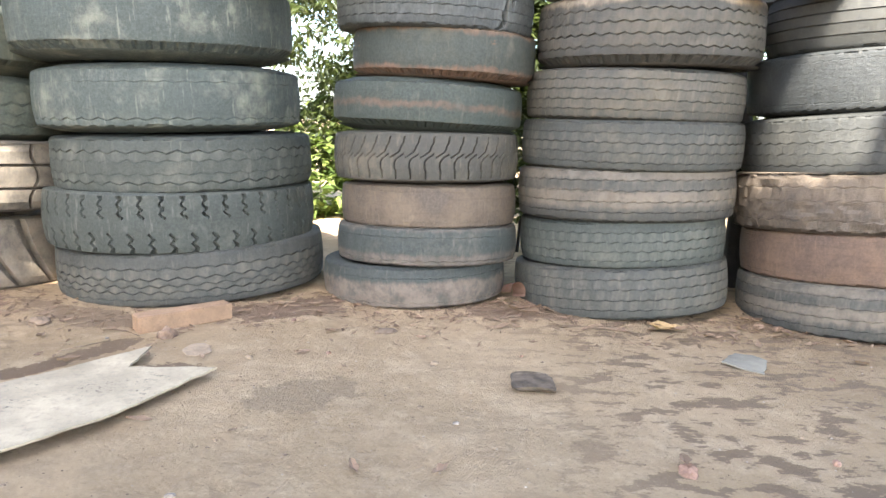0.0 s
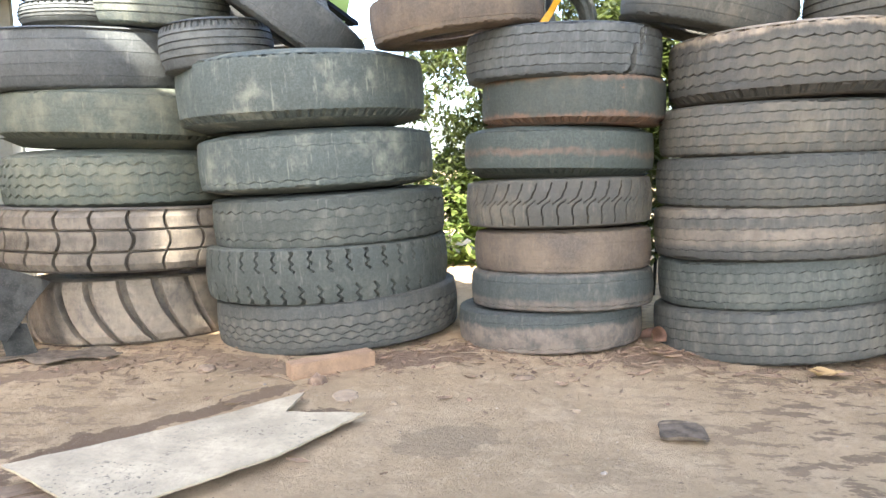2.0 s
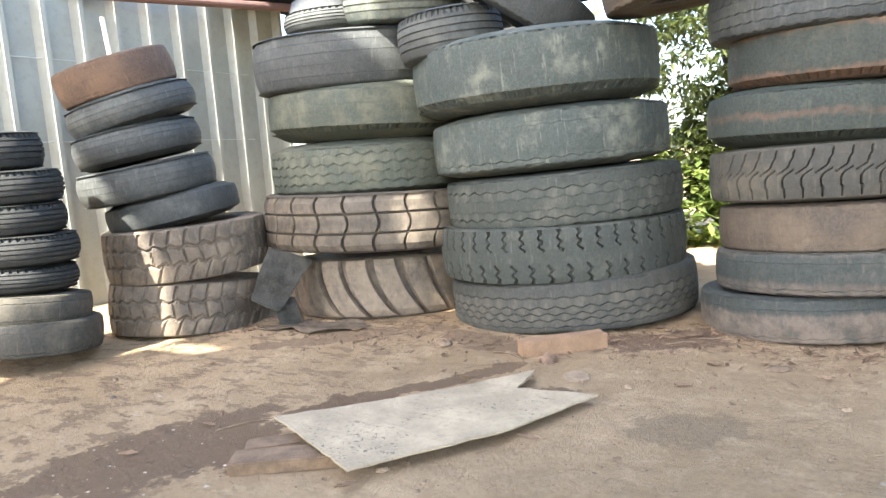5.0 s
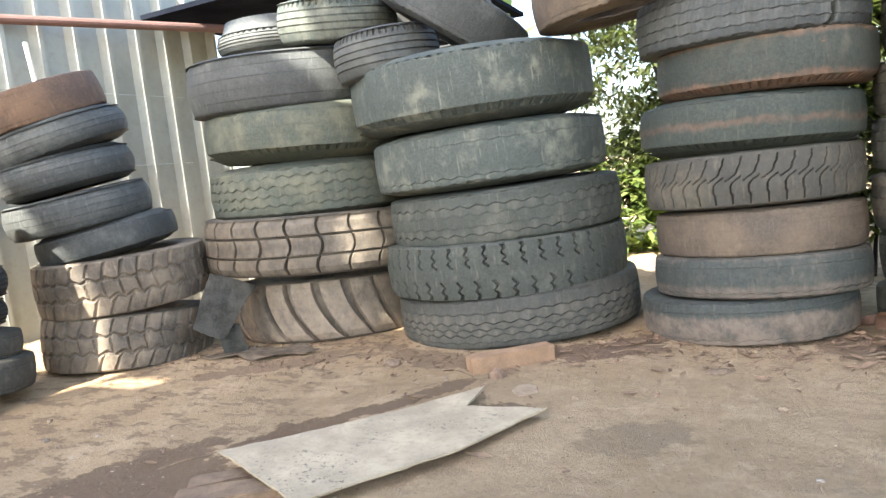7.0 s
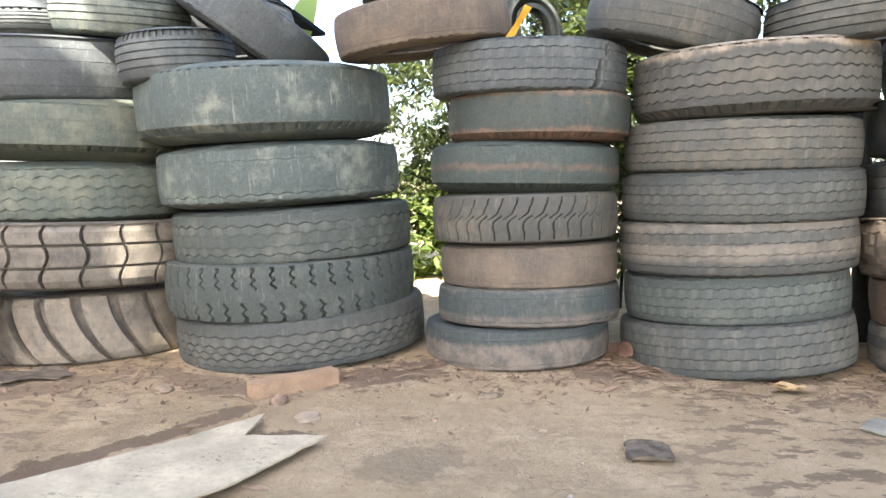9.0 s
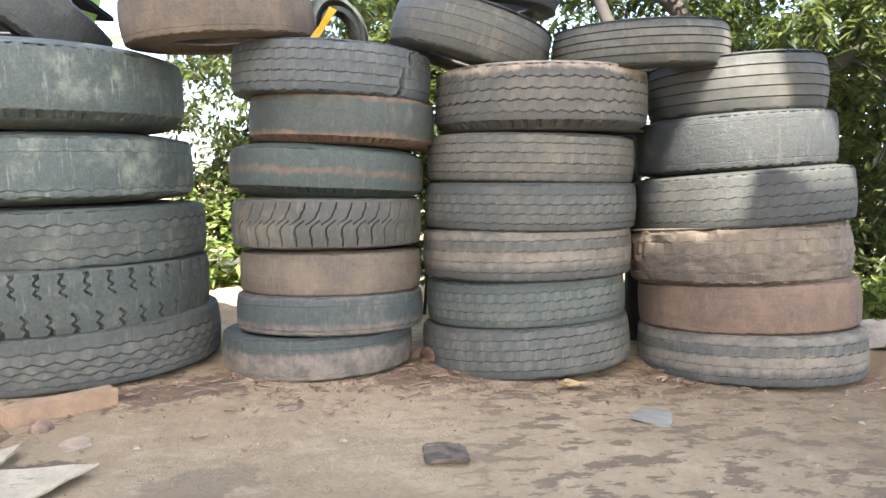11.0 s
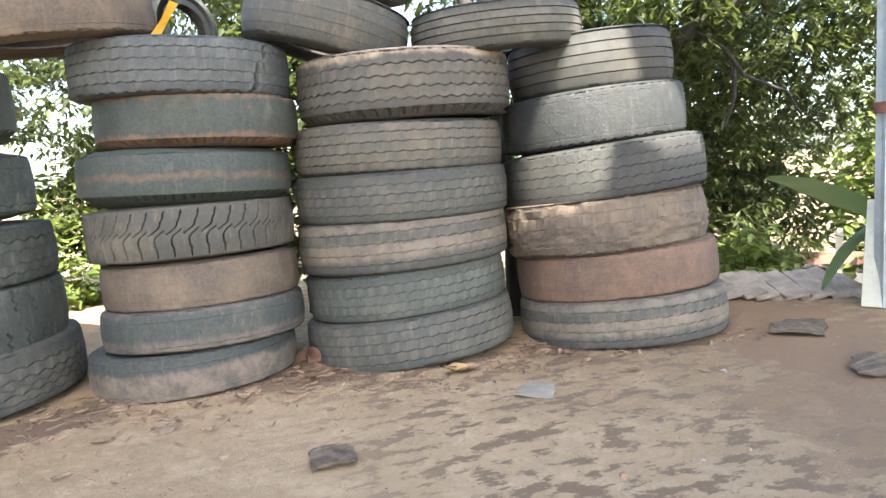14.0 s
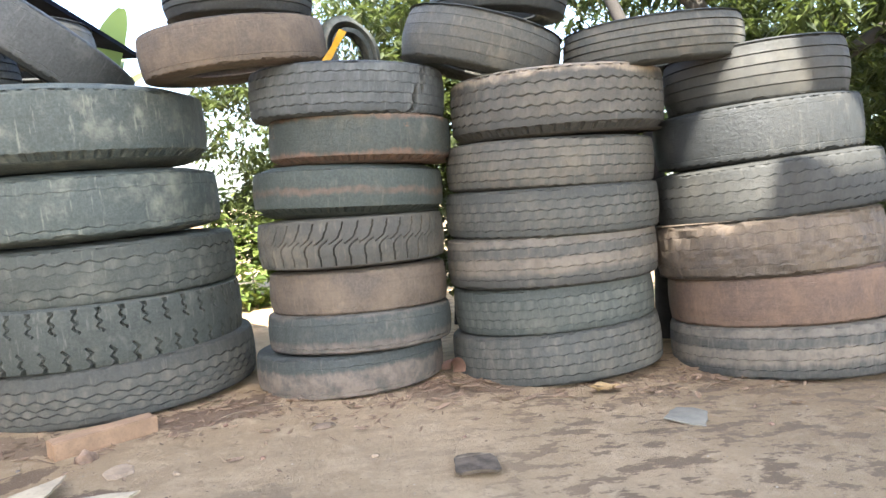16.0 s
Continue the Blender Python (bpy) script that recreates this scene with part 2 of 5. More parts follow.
RUB = {
    "slate": rubber("slate_rubber", (0.040, 0.046, 0.041), (0.125, 0.126, 0.108), 0.42),
    "slate_pale": rubber("blotched_slate_rubber", (0.052, 0.064, 0.060), (0.205, 0.212, 0.180), 0.5, blotch=1.1),
    "green": rubber("green_grey_rubber", (0.056, 0.066, 0.055), (0.15, 0.148, 0.112), 0.6),
    "grey": rubber("grey_rubber", (0.040, 0.042, 0.038), (0.118, 0.109, 0.090), 0.48),
    "grey_dusty": rubber("dusty_grey_rubber", (0.046, 0.045, 0.039), (0.138, 0.122, 0.095), 0.6),
    "black": rubber("black_rubber", (0.019, 0.021, 0.021), (0.060, 0.059, 0.055), 0.42, sheen=0.5),
    "brown": rubber("mud_brown_rubber", (0.070, 0.056, 0.044), (0.15, 0.116, 0.085), 0.75),
    "clay": rubber("clay_red_rubber", (0.080, 0.054, 0.040), (0.16, 0.104, 0.071), 0.8),
    "tan": rubber("mud_tan_rubber", (0.068, 0.058, 0.047), (0.23, 0.188, 0.145), 0.85, sheen=0.5),
    "slate_red": rubber("slate_rubber_with_rusty_mud", (0.040, 0.047, 0.042), (0.10, 0.096, 0.076), 0.42, ((-0.16, -0.066, (0.155, 0.092, 0.060)), (0.092, 0.16, (0.15, 0.095, 0.06))), patch=((0.22, 0.12, 0.062), 0.64)),
    "slate_stripe": rubber("slate_rubber_with_brown_stripe", (0.038, 0.047, 0.042), (0.095, 0.095, 0.076), 0.4, ((-0.020, 0.010, (0.118, 0.083, 0.058)),)),
    "grey_stripe": rubber("grey_rubber_with_mud_band", (0.041, 0.041, 0.037), (0.118, 0.106, 0.086), 0.48, ((-0.055, 0.022, (0.17, 0.137, 0.102)), (0.075, 0.16, (0.15, 0.125, 0.096)))),
    "slate_mud": rubber("slate_rubber_with_muddy_foot", (0.038, 0.045, 0.043), (0.11, 0.104, 0.088), 0.4, ((-0.16, -0.035, (0.135, 0.108, 0.086)), (0.082, 0.15, (0.12, 0.103, 0.085)))),
    "umber": rubber("umber_rubber", (0.050, 0.044, 0.037), (0.135, 0.113, 0.089), 0.6, sheen=0.38),
    "ebony": rubber("dark_umber_rubber", (0.024, 0.025, 0.023), (0.056, 0.053, 0.046), 0.42, sheen=0.5),
    "soot": rubber("soot_black_rubber", (0.012, 0.014, 0.014), (0.03, 0.03, 0.029), 0.3),
    # slate again, with the bluish veil of haze mixed into its colour
    "hazed_slate": rubber("hazed_slate_rubber", (0.042, 0.047, 0.048), (0.115, 0.122, 0.120), 0.48),
    "mud_foot": rubber("dark_rubber_with_dried_mud", (0.036, 0.042, 0.040), (0.11, 0.10, 0.084), 0.42, ((-0.16, 0.028, (0.165, 0.128, 0.098)),)),
    "dusty_top": rubber("grey_rubber_with_dusty_rim", (0.045, 0.044, 0.039), (0.125, 0.112, 0.090), 0.55, ((0.118, 0.30, (0.27, 0.215, 0.152)),)),
}
EARTH = ground_material()


# ---- builders ----
def mesh_from(name, verts, faces, mat, smooth=False):
    me = bpy.data.meshes.new(name)
    me.from_pydata([tuple(v) for v in verts], [], faces)
    me.update()
    me.materials.append(mat)
    if smooth:
        for p in me.polygons:
            p.use_smooth = True
    return me


def link(name, me, parent=None, label="", m=None):
    ob = new(name, me)
    if parent:
        ob.parent = parent
    if m is not None:
        ob.matrix_local = m
    if label:
        tagged(ob, label)
    return ob


def part(name, bm, material, parent=None, label="", smooth=False):
    me = bpy.data.meshes.new(name)
    bm.to_mesh(me)
    bm.free()
    me.materials.append(material)
    if smooth:
        for p in me.polygons:
            p.use_smooth = True
    return link(name, me, parent, label)


def box_bm(sx, sy, sz, at=(0, 0, 0), bevel=0.006, turn=None):
    bm = bmesh.new()
    bmesh.ops.create_cube(bm, size=1.0, matrix=Matrix.Diagonal((sx, sy, sz, 1)))
    if bevel:
        bmesh.ops.bevel(bm, geom=bm.edges[:], offset=bevel, segments=2, affect='EDGES')
    bmesh.ops.transform(bm, matrix=Matrix.Translation(at) @ (turn or Matrix.Identity(4)), verts=bm.verts)
    return bm


def thing(name, m, label, category, group=""):
    ob = new(name)
    ob.empty_display_size = 0.1
    ob.matrix_world = m
    return tagged(ob, label, category, group)


def wobble_of(seed, amp):
    r = random.Random(seed)
    terms = [(k, amp * r.uniform(0.3, 1) / k ** 0.7, r.uniform(0, 6.28)) for k in (2, 3, 5, 9)]
    return lambda th: sum(a * math.sin(k * th + p) for k, a, p in terms)


def zigzag(x):
    x = x % 1.0
    return 4 * x - 1 if x < 0.5 else 3 - 4 * x


def ring(name, rows, mat, smooth=True):
    """A closed band of points: rows[i][j] around i and across j."""
    n, k = len(rows), len(rows[0])
    verts = [p for row in rows for p in row]
    faces = [(i * k + j, ((i + 1) % n) * k + j, ((i + 1) % n) * k + j + 1, i * k + j + 1) for i in range(n) for j in range(k - 1)]
    return mesh_from(name, verts, faces, mat, smooth)


def casing_mesh(r, hw, sw, rim, mat, wob, foot=0.0):
    """Sidewalls, beads and the inner liner of a tyre lying flat round the z axis."""
    d, t = r - rim, 0.022
    out = [(r - 0.018, hw * 1.0), (r - 0.035, hw * 1.04), (rim + d * 0.62, sw * 0.97), (rim + d * 0.48, sw), (rim + d * 0.30, sw * 0.96), (rim + 0.035, sw * 0.80), (rim + 0.012, sw * 0.74),
           (rim, sw * 0.68), (rim + 0.004, sw * 0.60), (rim + 0.03, sw * 0.62), (rim + d * 0.3, sw * 0.86), (rim + d * 0.5, sw - t), (r - 0.06, hw * 0.84), (r - 0.045, 0.0)]
    half = [(r - 0.012, hw * 0.97)] + out
    low = [(a, -b) for a, b in half]
    made = []
    for name, prof in (("sidewall", half[:7]), ("sidewall", low[:7]), ("bead", half[6:11]), ("bead", low[6:11]), ("liner", half[10:] + low[10:-1][::-1])):
        rows = []
        for i in range(96):
            th = 2 * math.pi * i / 96
            w = wob(th)
            rows.append([((a + w * (a - rim) / d) * math.cos(th), (a + w * (a - rim) / d) * math.sin(th), b) for a, b in prof])
        made.append((name, ring(name, rows, mat)))
    return made


def tread_mesh(r, hw, mat, wob, seed, teeth=52, grooves=(), depth=0.010, width=0.007, notch=0.010, straight=False, crown=0.010, chunk=0.0, amp=0.04, crack=None, slope=False, dash=0.35, slant=0.0, even=False, gouge=None, slots=0.0):
    """The tread band: crowned, with zigzag grooves (height -1 to 1, amplitude, strength) and notches on both shoulders.
    slant: lean of the notches; slots: length of open cuts at the upper shoulder; gouge: angle at which a piece is torn out."""
    per = 6
    steps = teeth * per
    rr = random.Random(seed)
    lines = [(g, amp, 1.0) if not isinstance(g, tuple) else g for g in grooves]
    phase = [(k % 2) * 0.5 if even else rr.random() for k in range(len(lines))]
    chips = [rr.random() for _ in range(teeth * 2)]
    rows = []
    for i in range(steps):
        th = 2 * math.pi * i / steps
        w = wob(th)
        here = Vector((math.cos(th) * r, math.sin(th) * r, 0))

        def cut(k, half=0):
            q = (i + slant * k + half) % per
            return 1.0 if q < 2 else 0.0
        chip_low, chip_top = (0.006 if chips[i // per] > 0.86 else 0.0), (0.006 if chips[teeth + i // per] > 0.86 else 0.0)
        if slope:
            st = [(-1.06, 0.062), (-0.97, 0.042 + 0.010 * cut(0)), (-0.80, 0.012 + notch * cut(0)), (-0.755, 0.003 + notch * cut(0) + chip_low), (-0.73, 0.001), (-0.70, 0.0), (-0.67, 0.0)]
        else:
            st = [(-1.06, 0.032), (-1.01, 0.014 + notch * cut(0)), (-0.955, 0.002 + notch * cut(0) + chip_low), (-0.92, 0.001 + chip_low), (-0.88, 0.0), (-0.85, 0.0)]
        if not lines:
            st += [(-0.55 + 0.22 * k, 0.0) for k in range(6)]
        for k, ((g, a, strong), ph) in enumerate(zip(lines, phase)):
            if k and g - lines[k - 1][0] > 0.5:
                st += [(lines[k - 1][0] + (g - lines[k - 1][0]) * f, 0.0) for f in (0.2, 0.4, 0.6, 0.8)]
            x = i / per + ph
            c = g + (0 if straight else a * zigzag(x))
            half = width / hw / 2
            worn = 0.5 + 0.9 * noise.noise(here * 2.2 + Vector((0, 0, g * 3 + seed)))
            dd = depth * strong * max(0.12, min(1.0, worn + 0.35))
            if not straight and not 0.02 < (x % 1.0) < 0.55:
                dd *= dash
            st += [(c - half * 1.25, 0.0), (c - half * 0.6, dd), (c + half * 0.6, dd), (c + half * 1.25, 0.0)]
        if slots:
            st += [(0.86 - slots, 0.0), (0.90 - slots, 0.0), (0.92 - slots, notch * cut(1, 3))]
        elif not lines or lines[-1][0] < 0.6:
            st += [(0.78, 0.0), (0.82, 0.0)]
        st += [(0.88, notch * cut(1, 3) if slots else 0.0), (0.92, 0.001 + chip_top + (notch * cut(1, 3) if slots else 0)), (0.955, 0.002 + notch * cut(2, 3) + chip_top), (1.01, 0.014 + notch * cut(3, 3)), (1.06, 0.032)]
        row = []
        for v, dd in st:
            p = Vector((here.x * 9, here.y * 9, v * hw * 16 + seed))
            rad = r - crown * abs(v) ** 2.2 - dd + w - 0.0022 * max(0, noise.noise(p * 1.6))
            if crack is not None and abs((i - (crack + 0.13 * v + 0.03 * math.sin(v * 7)) * steps / math.tau + steps / 2) % steps - steps / 2) < 1.0:
                rad -= 0.030
            if gouge is not None:
                far = math.hypot(((th - gouge + math.pi) % math.tau - math.pi) * r / 0.10, (v - 0.35) / 0.22)
                rad -= 0.016 * max(0, 1 - far) * (0.6 + 0.8 * noise.noise(p * 4))
            if chunk:
                rad -= chunk * max(0, noise.noise(p) - 0.08) + chunk * 0.35 * noise.noise(p * 2.7)
            row.append((rad * math.cos(th), rad * math.sin(th), v * hw))
        rows.append(row)
    return ring("tread", rows, mat, smooth=False)


def cut_tread(r, hw, mat, wob, seed, n, cuts, depth, crown=0.012, seams=()):
    """A closed tread with n of each narrow cut round it. cuts: low and high end (-1 to 1), path and half width by height, in parts of the pitch. seams: zigzags round the tread (height, amplitude, half width, phase)."""
    per, rows = 16, []
    vs = [-1.06, -1.02] + list(np.linspace(-0.99, 0.99, 37)) + [1.02, 1.06]
    for i in range(n * per):
        th = 2 * math.pi * i / (n * per)
        row = []
        for v in vs:
            dd = 0.032 * max(0, (abs(v) - 0.985) / 0.075)
            for lo, hi, path, wide in cuts:
                if lo <= v <= hi:
                    off = abs((i / per - path(v) + 0.5) % 1.0 - 0.5)
                    dd = max(dd, depth * min(1.0, max(0.0, 1.5 - off / wide(v))))
            for level, swing, wide, ph in seams:
                dd = max(dd, depth * min(1.0, max(0.0, 1.6 - abs(v - level - swing * zigzag(i / per + ph)) / wide)))
            p = Vector((math.cos(th) * r * 9, math.sin(th) * r * 9, v * hw * 16 + seed))
            rad = r - crown * abs(v) ** 2.2 - dd + wob(th) - 0.003 * max(0, noise.noise(p * 1.4))
            row.append((rad * math.cos(th), rad * math.sin(th), v * hw))
        rows.append(row)
    return ring("tread", rows, mat, smooth=False)


def lug_mesh(name, r, hw, vs, left, right, depth, mat, crown=0.010, inset=0.010):
    """One raised block: a strip across the tread between the angles left(v) and right(v)."""
    verts, faces = [], []
    n = len(vs)
    for i, v in enumerate(vs):
        a, b = left(v), right(v)
        end = i in (0, n - 1)
        top = r - crown * abs(v) ** 2.2 - (0.012 * max(0, abs(v) - 0.9) / 0.1)
        ins = inset / r
        vt = v - (0.035 if i == n - 1 else -0.035 if i == 0 else 0)
        for th, rad, vv in ((a, r - depth - 0.012, v), (a + ins, top, vt), ((a + b) / 2, top + 0.001, vt), (b - ins, top, vt), (b, r - depth - 0.012, v)):
            verts.append((rad * math.cos(th), rad * math.sin(th), vv * hw))
    for i in range(n - 1):
        for j in range(4):
            faces.append((i * 5 + j, i * 5 + j + 1, (i + 1) * 5 + j + 1, (i + 1) * 5 + j))
    faces += [(4, 3, 2, 1, 0), tuple((n - 1) * 5 + j for j in range(5))]
    return mesh_from(name, verts, faces, mat)


def lug_row(parent, r, hw, n, vs, shift, fill, depth, mat, inset=0.010, phase=0.0):
    """n blocks round the tread. shift(v): sideways run of a block in parts of its pitch; fill: its share of the pitch."""
    pitch = 2 * math.pi / n
    share = fill if callable(fill) else lambda v: fill
    me = lug_mesh("tread_block", r, hw, vs, lambda v: pitch * (shift(v) - share(v) / 2), lambda v: pitch * (shift(v) + share(v) / 2), depth, mat, inset=inset)
    for i in range(n):
        link("tread_block", me, parent, m=pose(0, 0, 0, 0, 0, math.degrees(pitch * (i + phase))))


KINDS = {
    "rib": dict(grooves=(-0.62, -0.22, 0.2, 0.6), teeth=52, depth=0.008, width=0.0048, amp=0.026, dash=0.25),
    "rib_five": dict(grooves=((-0.66, 0.035, 1), (-0.26, 0.035, 0.9), (0.14, 0.035, 1), (0.54, 0.035, 0.8)), teeth=54, depth=0.007, width=0.0045, dash=0.25),
    "block": dict(grooves=((-0.70, 0.038, 0.9), (-0.42, 0.055, 1), (-0.18, 0.055, 1), (0.08, 0.055, 1), (0.46, 0.042, 1)), teeth=52, depth=0.011, width=0.0064, notch=0.006, dash=0.45, even=True),
    "zig": dict(grooves=((-0.62, 0.06, 1), (-0.30, 0.04, 0.35), (0.18, 0.05, 0.3), (0.52, 0.06, 1)), teeth=46, depth=0.010, width=0.0065, notch=0.016, dash=0.5, even=True),
    "rough": dict(grooves=((-0.62, 0.06, 0.7), (-0.2, 0.07, 0.7), (0.2, 0.07, 0.7), (0.62, 0.06, 0.7)), teeth=50, depth=0.010, width=0.010, chunk=0.010, notch=0.012, dash=0.3),
    "worn": dict(grooves=((-0.72, 0.05, 1.0), (0.52, 0.03, 0.5)), teeth=48, depth=0.007, width=0.0055, notch=0.012, dash=0.55, slant=0.7),
    "bald": dict(grooves=((-0.72, 0.02, 1.0), (0.72, 0.02, 0.6)), teeth=58, depth=0.003, width=0.0045, notch=0.010, slant=0.8),
    "edge": dict(grooves=(), teeth=74, notch=0.016, slope=True),
    "rib_slope": dict(grooves=((-0.50, 0.035, 1), (-0.15, 0.035, 0.9), (0.2, 0.035, 1), (0.55, 0.035, 1)), teeth=52, depth=0.011, width=0.0065, notch=0.018, slope=True, slant=0.8),
    "road": dict(grooves=(-0.55, -0.18, 0.18, 0.55), teeth=56, depth=0.010, width=0.0055, notch=0.004, straight=True, crown=0.022),
    "faint": dict(grooves=(-0.6, -0.2, 0.2, 0.6), teeth=56, depth=0.002, width=0.004, notch=0.004, straight=True, crown=0.026),
    "car": dict(grooves=((-0.5, 0, 1), (-0.16, 0, 1), (0.16, 0, 1), (0.5, 0, 1)), teeth=54, depth=0.008, width=0.007, notch=0.009, straight=True, crown=0.024, slots=0.22),
    "chunky": dict(grooves=((-0.6, 0.03, 0.6), (0.05, 0.03, 0.4), (0.5, 0.03, 0.5)), teeth=50, depth=0.006, notch=0.014, chunk=0.026, crown=0.02),
}
SHAPES = {
    "rib": "zigzag ribbed tread", "zig": "broken zigzag tread", "rough": "rough worn tread", "rib_five": "fine zigzag ribbed tread", "block": "zigzag block tread", "worn": "worn shallow tread", "bald": "nearly smooth tread",
    "edge": "notched shoulders", "rib_slope": "zigzag ribs and notched shoulder", "faint": "faint straight grooves", "road": "straight circumferential grooves", "car": "narrow road tread", "chunky": "chipped crumbling tread",
    "shoulder": "open shoulder lugs", "curve": "S-shaped tread blocks", "mud": "interlocking mud-terrain blocks", "loader": "large wavy loader blocks", "diagonal": "long diagonal loader lugs",
}


def tyre(x, y, z, r, h, sec, gx, gy, kind, mat, words, seed, m=None, group="stacked tyres", rim_share=0.54, **more):
    """A tyre lying flat with its middle at x, y, z: outer radius r, tread height h, section width sec; gx and gy are the slopes of its plane."""
    up = Vector((-gx, -gy, 1)).normalized()
    turn = up.to_track_quat('Z', 'Y').to_matrix().to_4x4()
    spin = 0.0 if more else random.Random(seed * 13 + 1).uniform(0, 6.28)
    base = (m if m is not None else Matrix.Translation((x, y, z)) @ turn) @ Matrix.Rotation(spin, 4, 'Z')
    ob = thing("tyre", base, f"{words}, {SHAPES[kind]}", "tyre", group)
    hw, sw, rim = h / 2, sec / 2, r * rim_share
    wob = wobble_of(seed, 0.004)
    material = RUB[mat]
    for name, me in casing_mesh(r, hw, sw, rim, material, wob):
        link(name, me, ob)
    if kind in KINDS:
        link("tread", tread_mesh(r, hw, material, wob, seed, **{**KINDS[kind], **more}), ob)
        return ob
    d = 0.040 if kind == "diagonal" else 0.030 if kind in ("loader", "diagonal") else 0.012 if kind == "mud" else 0.022 if kind == "shoulder" else 0.016
    floor_r = r - d
    if kind in ("shoulder", "curve", "mud"):
        seams = ()
        bend = lambda *pairs: lambda v: float(np.interp(v, [p[0] for p in pairs], [p[1] for p in pairs]))
        if kind == "shoulder":
            n, flare = 46, lambda v: 0.030 + 0.36 * max(0, abs(v) - 0.76)
            cuts = [(0.20, 1.0, bend((0.2, 0.20), (0.38, -0.06), (0.52, 0.14), (0.68, -0.10), (0.82, 0.08), (1.0, 0.02)), flare),
                    (-1.0, -0.30, bend((-1.0, 0.50), (-0.82, 0.58), (-0.66, 0.40), (-0.50, 0.60), (-0.30, 0.36)), flare)]
        elif kind == "mud":
            n, flare = 34, lambda v: 0.065 + 0.10 * max(0, abs(v) - 0.6)
            cuts = [(0.30, 1.0, bend((0.30, 0.28), (0.48, 0.02), (0.66, 0.10), (1.0, 0.30)), flare), (-1.0, -0.30, bend((-1.0, 0.10), (-0.66, 0.34), (-0.48, 0.44), (-0.30, 0.72)), flare),
                    (-0.36, 0.36, bend((-0.36, 0.10), (0.0, 0.0), (0.36, -0.12)), lambda v: 0.05)]
            seams = ((0.34, 0.075, 0.045, 0.30), (-0.32, 0.075, 0.045, 0.80))
        else:
            n, flare = 43, lambda v: 0.030 + 0.10 * max(0, abs(v) - 0.85)
            cuts = [(-0.02, 0.86, bend((-0.02, -0.95), (0.22, -0.38), (0.30, -0.30), (0.45, -0.24), (0.60, -0.08), (0.86, 0.0)), flare),
                    (-0.90, 0.14, bend((-0.90, -0.62), (-0.60, -0.60), (-0.45, -0.71), (-0.25, -0.70), (-0.10, -0.58), (0.14, -0.05)), flare)]
        link("tread", cut_tread(r, hw, material, wob, seed, n, cuts, d, seams=seams), ob)
        return ob
    rows = []
    for i in range(96):
        th = 2 * math.pi * i / 96
        rows.append([((floor_r - dd) * math.cos(th), (floor_r - dd) * math.sin(th), v * hw) for v, dd in ((-1.05, 0.03), (-0.95, 0.012), (-0.5, 0.002), (0, 0), (0.5, 0.002), (0.95, 0.012), (1.05, 0.03))])
    link("tread", ring("tread", rows, material), ob)
    if kind == "loader":
        n = 27
        sway = lambda v: 0.10 * math.cos(v * 4.5) + 0.05 * v
        lug_row(ob, r, hw, n, (0.36, 0.55, 0.75, 1.0), sway, 0.962, d, material, 0.006)
        lug_row(ob, r, hw, n, (-0.33, -0.15, 0.0, 0.15, 0.33), sway, 0.962, d, material, 0.006)
        lug_row(ob, r, hw, n, (-1.0, -0.75, -0.55, -0.36), sway, 0.962, d, material, 0.006)
    elif kind == "diagonal":
        lug_row(ob, r, hw, 22, (-1.0, -0.75, -0.5, -0.25, 0.0, 0.25, 0.5, 0.75, 1.0), lambda v: -0.46 * v + 0.20 * v * v, lambda v: 0.84 - 0.05 * v, d, material)
    return ob


def stack(rows, seed):
    """Tyres lying one on another: rows from the bottom up."""
    zs = [row[2] for row in rows]
    for i, (x, y, z, r, h, gx, gy, kind, mat, words) in enumerate(rows):
        below = zs[i] - zs[i - 1] if i else 2 * (z + 0.004)
        above = zs[i + 1] - zs[i] if i + 1 < len(rows) else below
        sec = min(max(below, h * 0.94), max(above, h * 0.94)) * 1.04
        more = {}
        if "cracked" in words:
            more = dict(crack=radians(-68))
        if "chipped" in words:
            more = dict(gouge=radians(-112), chunk=0.004)
        tyre(x, y, z, r, min(h, sec * 0.97), sec, gx, gy, kind, mat, words, seed + i, **more)


# ---- ground ----
def spread(lo, hi, step, far):
    mids = list(np.arange(lo, hi + 1e-6, step))
    out, d = [], step
    a, b = mids[0], mids[-1]
    left, right = [], []
    while a > -far or b < far:
        d *= 1.5
        a, b = a - d, b + d
        left.append(a)
        right.append(b)
    return left[::-1] + mids + right


def ground_z(x, y):
    near = max(0.0, 1 - max(0, abs(x) - 5) / 3) * max(0.0, 1 - max(0, abs(y - 2) - 4) / 3)
    p = Vector((x, y, 0))
    z = near * (0.010 * noise.noise(p * 1.3) + 0.006 * noise.noise(p * 4.1) + 0.003 * noise.noise(p * 11))
    # the yard ends in a step down behind the slabs on the right
    edge = min(1, max(0, (x - 2.2) / 0.6)) * min(1, max(0, (0.46 * (x - 3.4) + y - 3.32) / 0.5))
    return z - 0.006 - 0.9 * edge * edge * (3 - 2 * edge)


xs, ys = spread(-4.6, 4.2, 0.04, 400), spread(-0.4, 4.6, 0.04, 400)
verts = [(x, y, ground_z(x, y)) for y in ys for x in xs]
nx = len(xs)
faces = [(j * nx + i, j * nx + i + 1, (j + 1) * nx + i + 1, (j + 1) * nx + i) for j in range(len(ys) - 1) for i in range(nx - 1)]
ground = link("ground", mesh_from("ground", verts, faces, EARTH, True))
tagged(ground, "packed brown earth yard with damp stains", "ground", kind="structure")


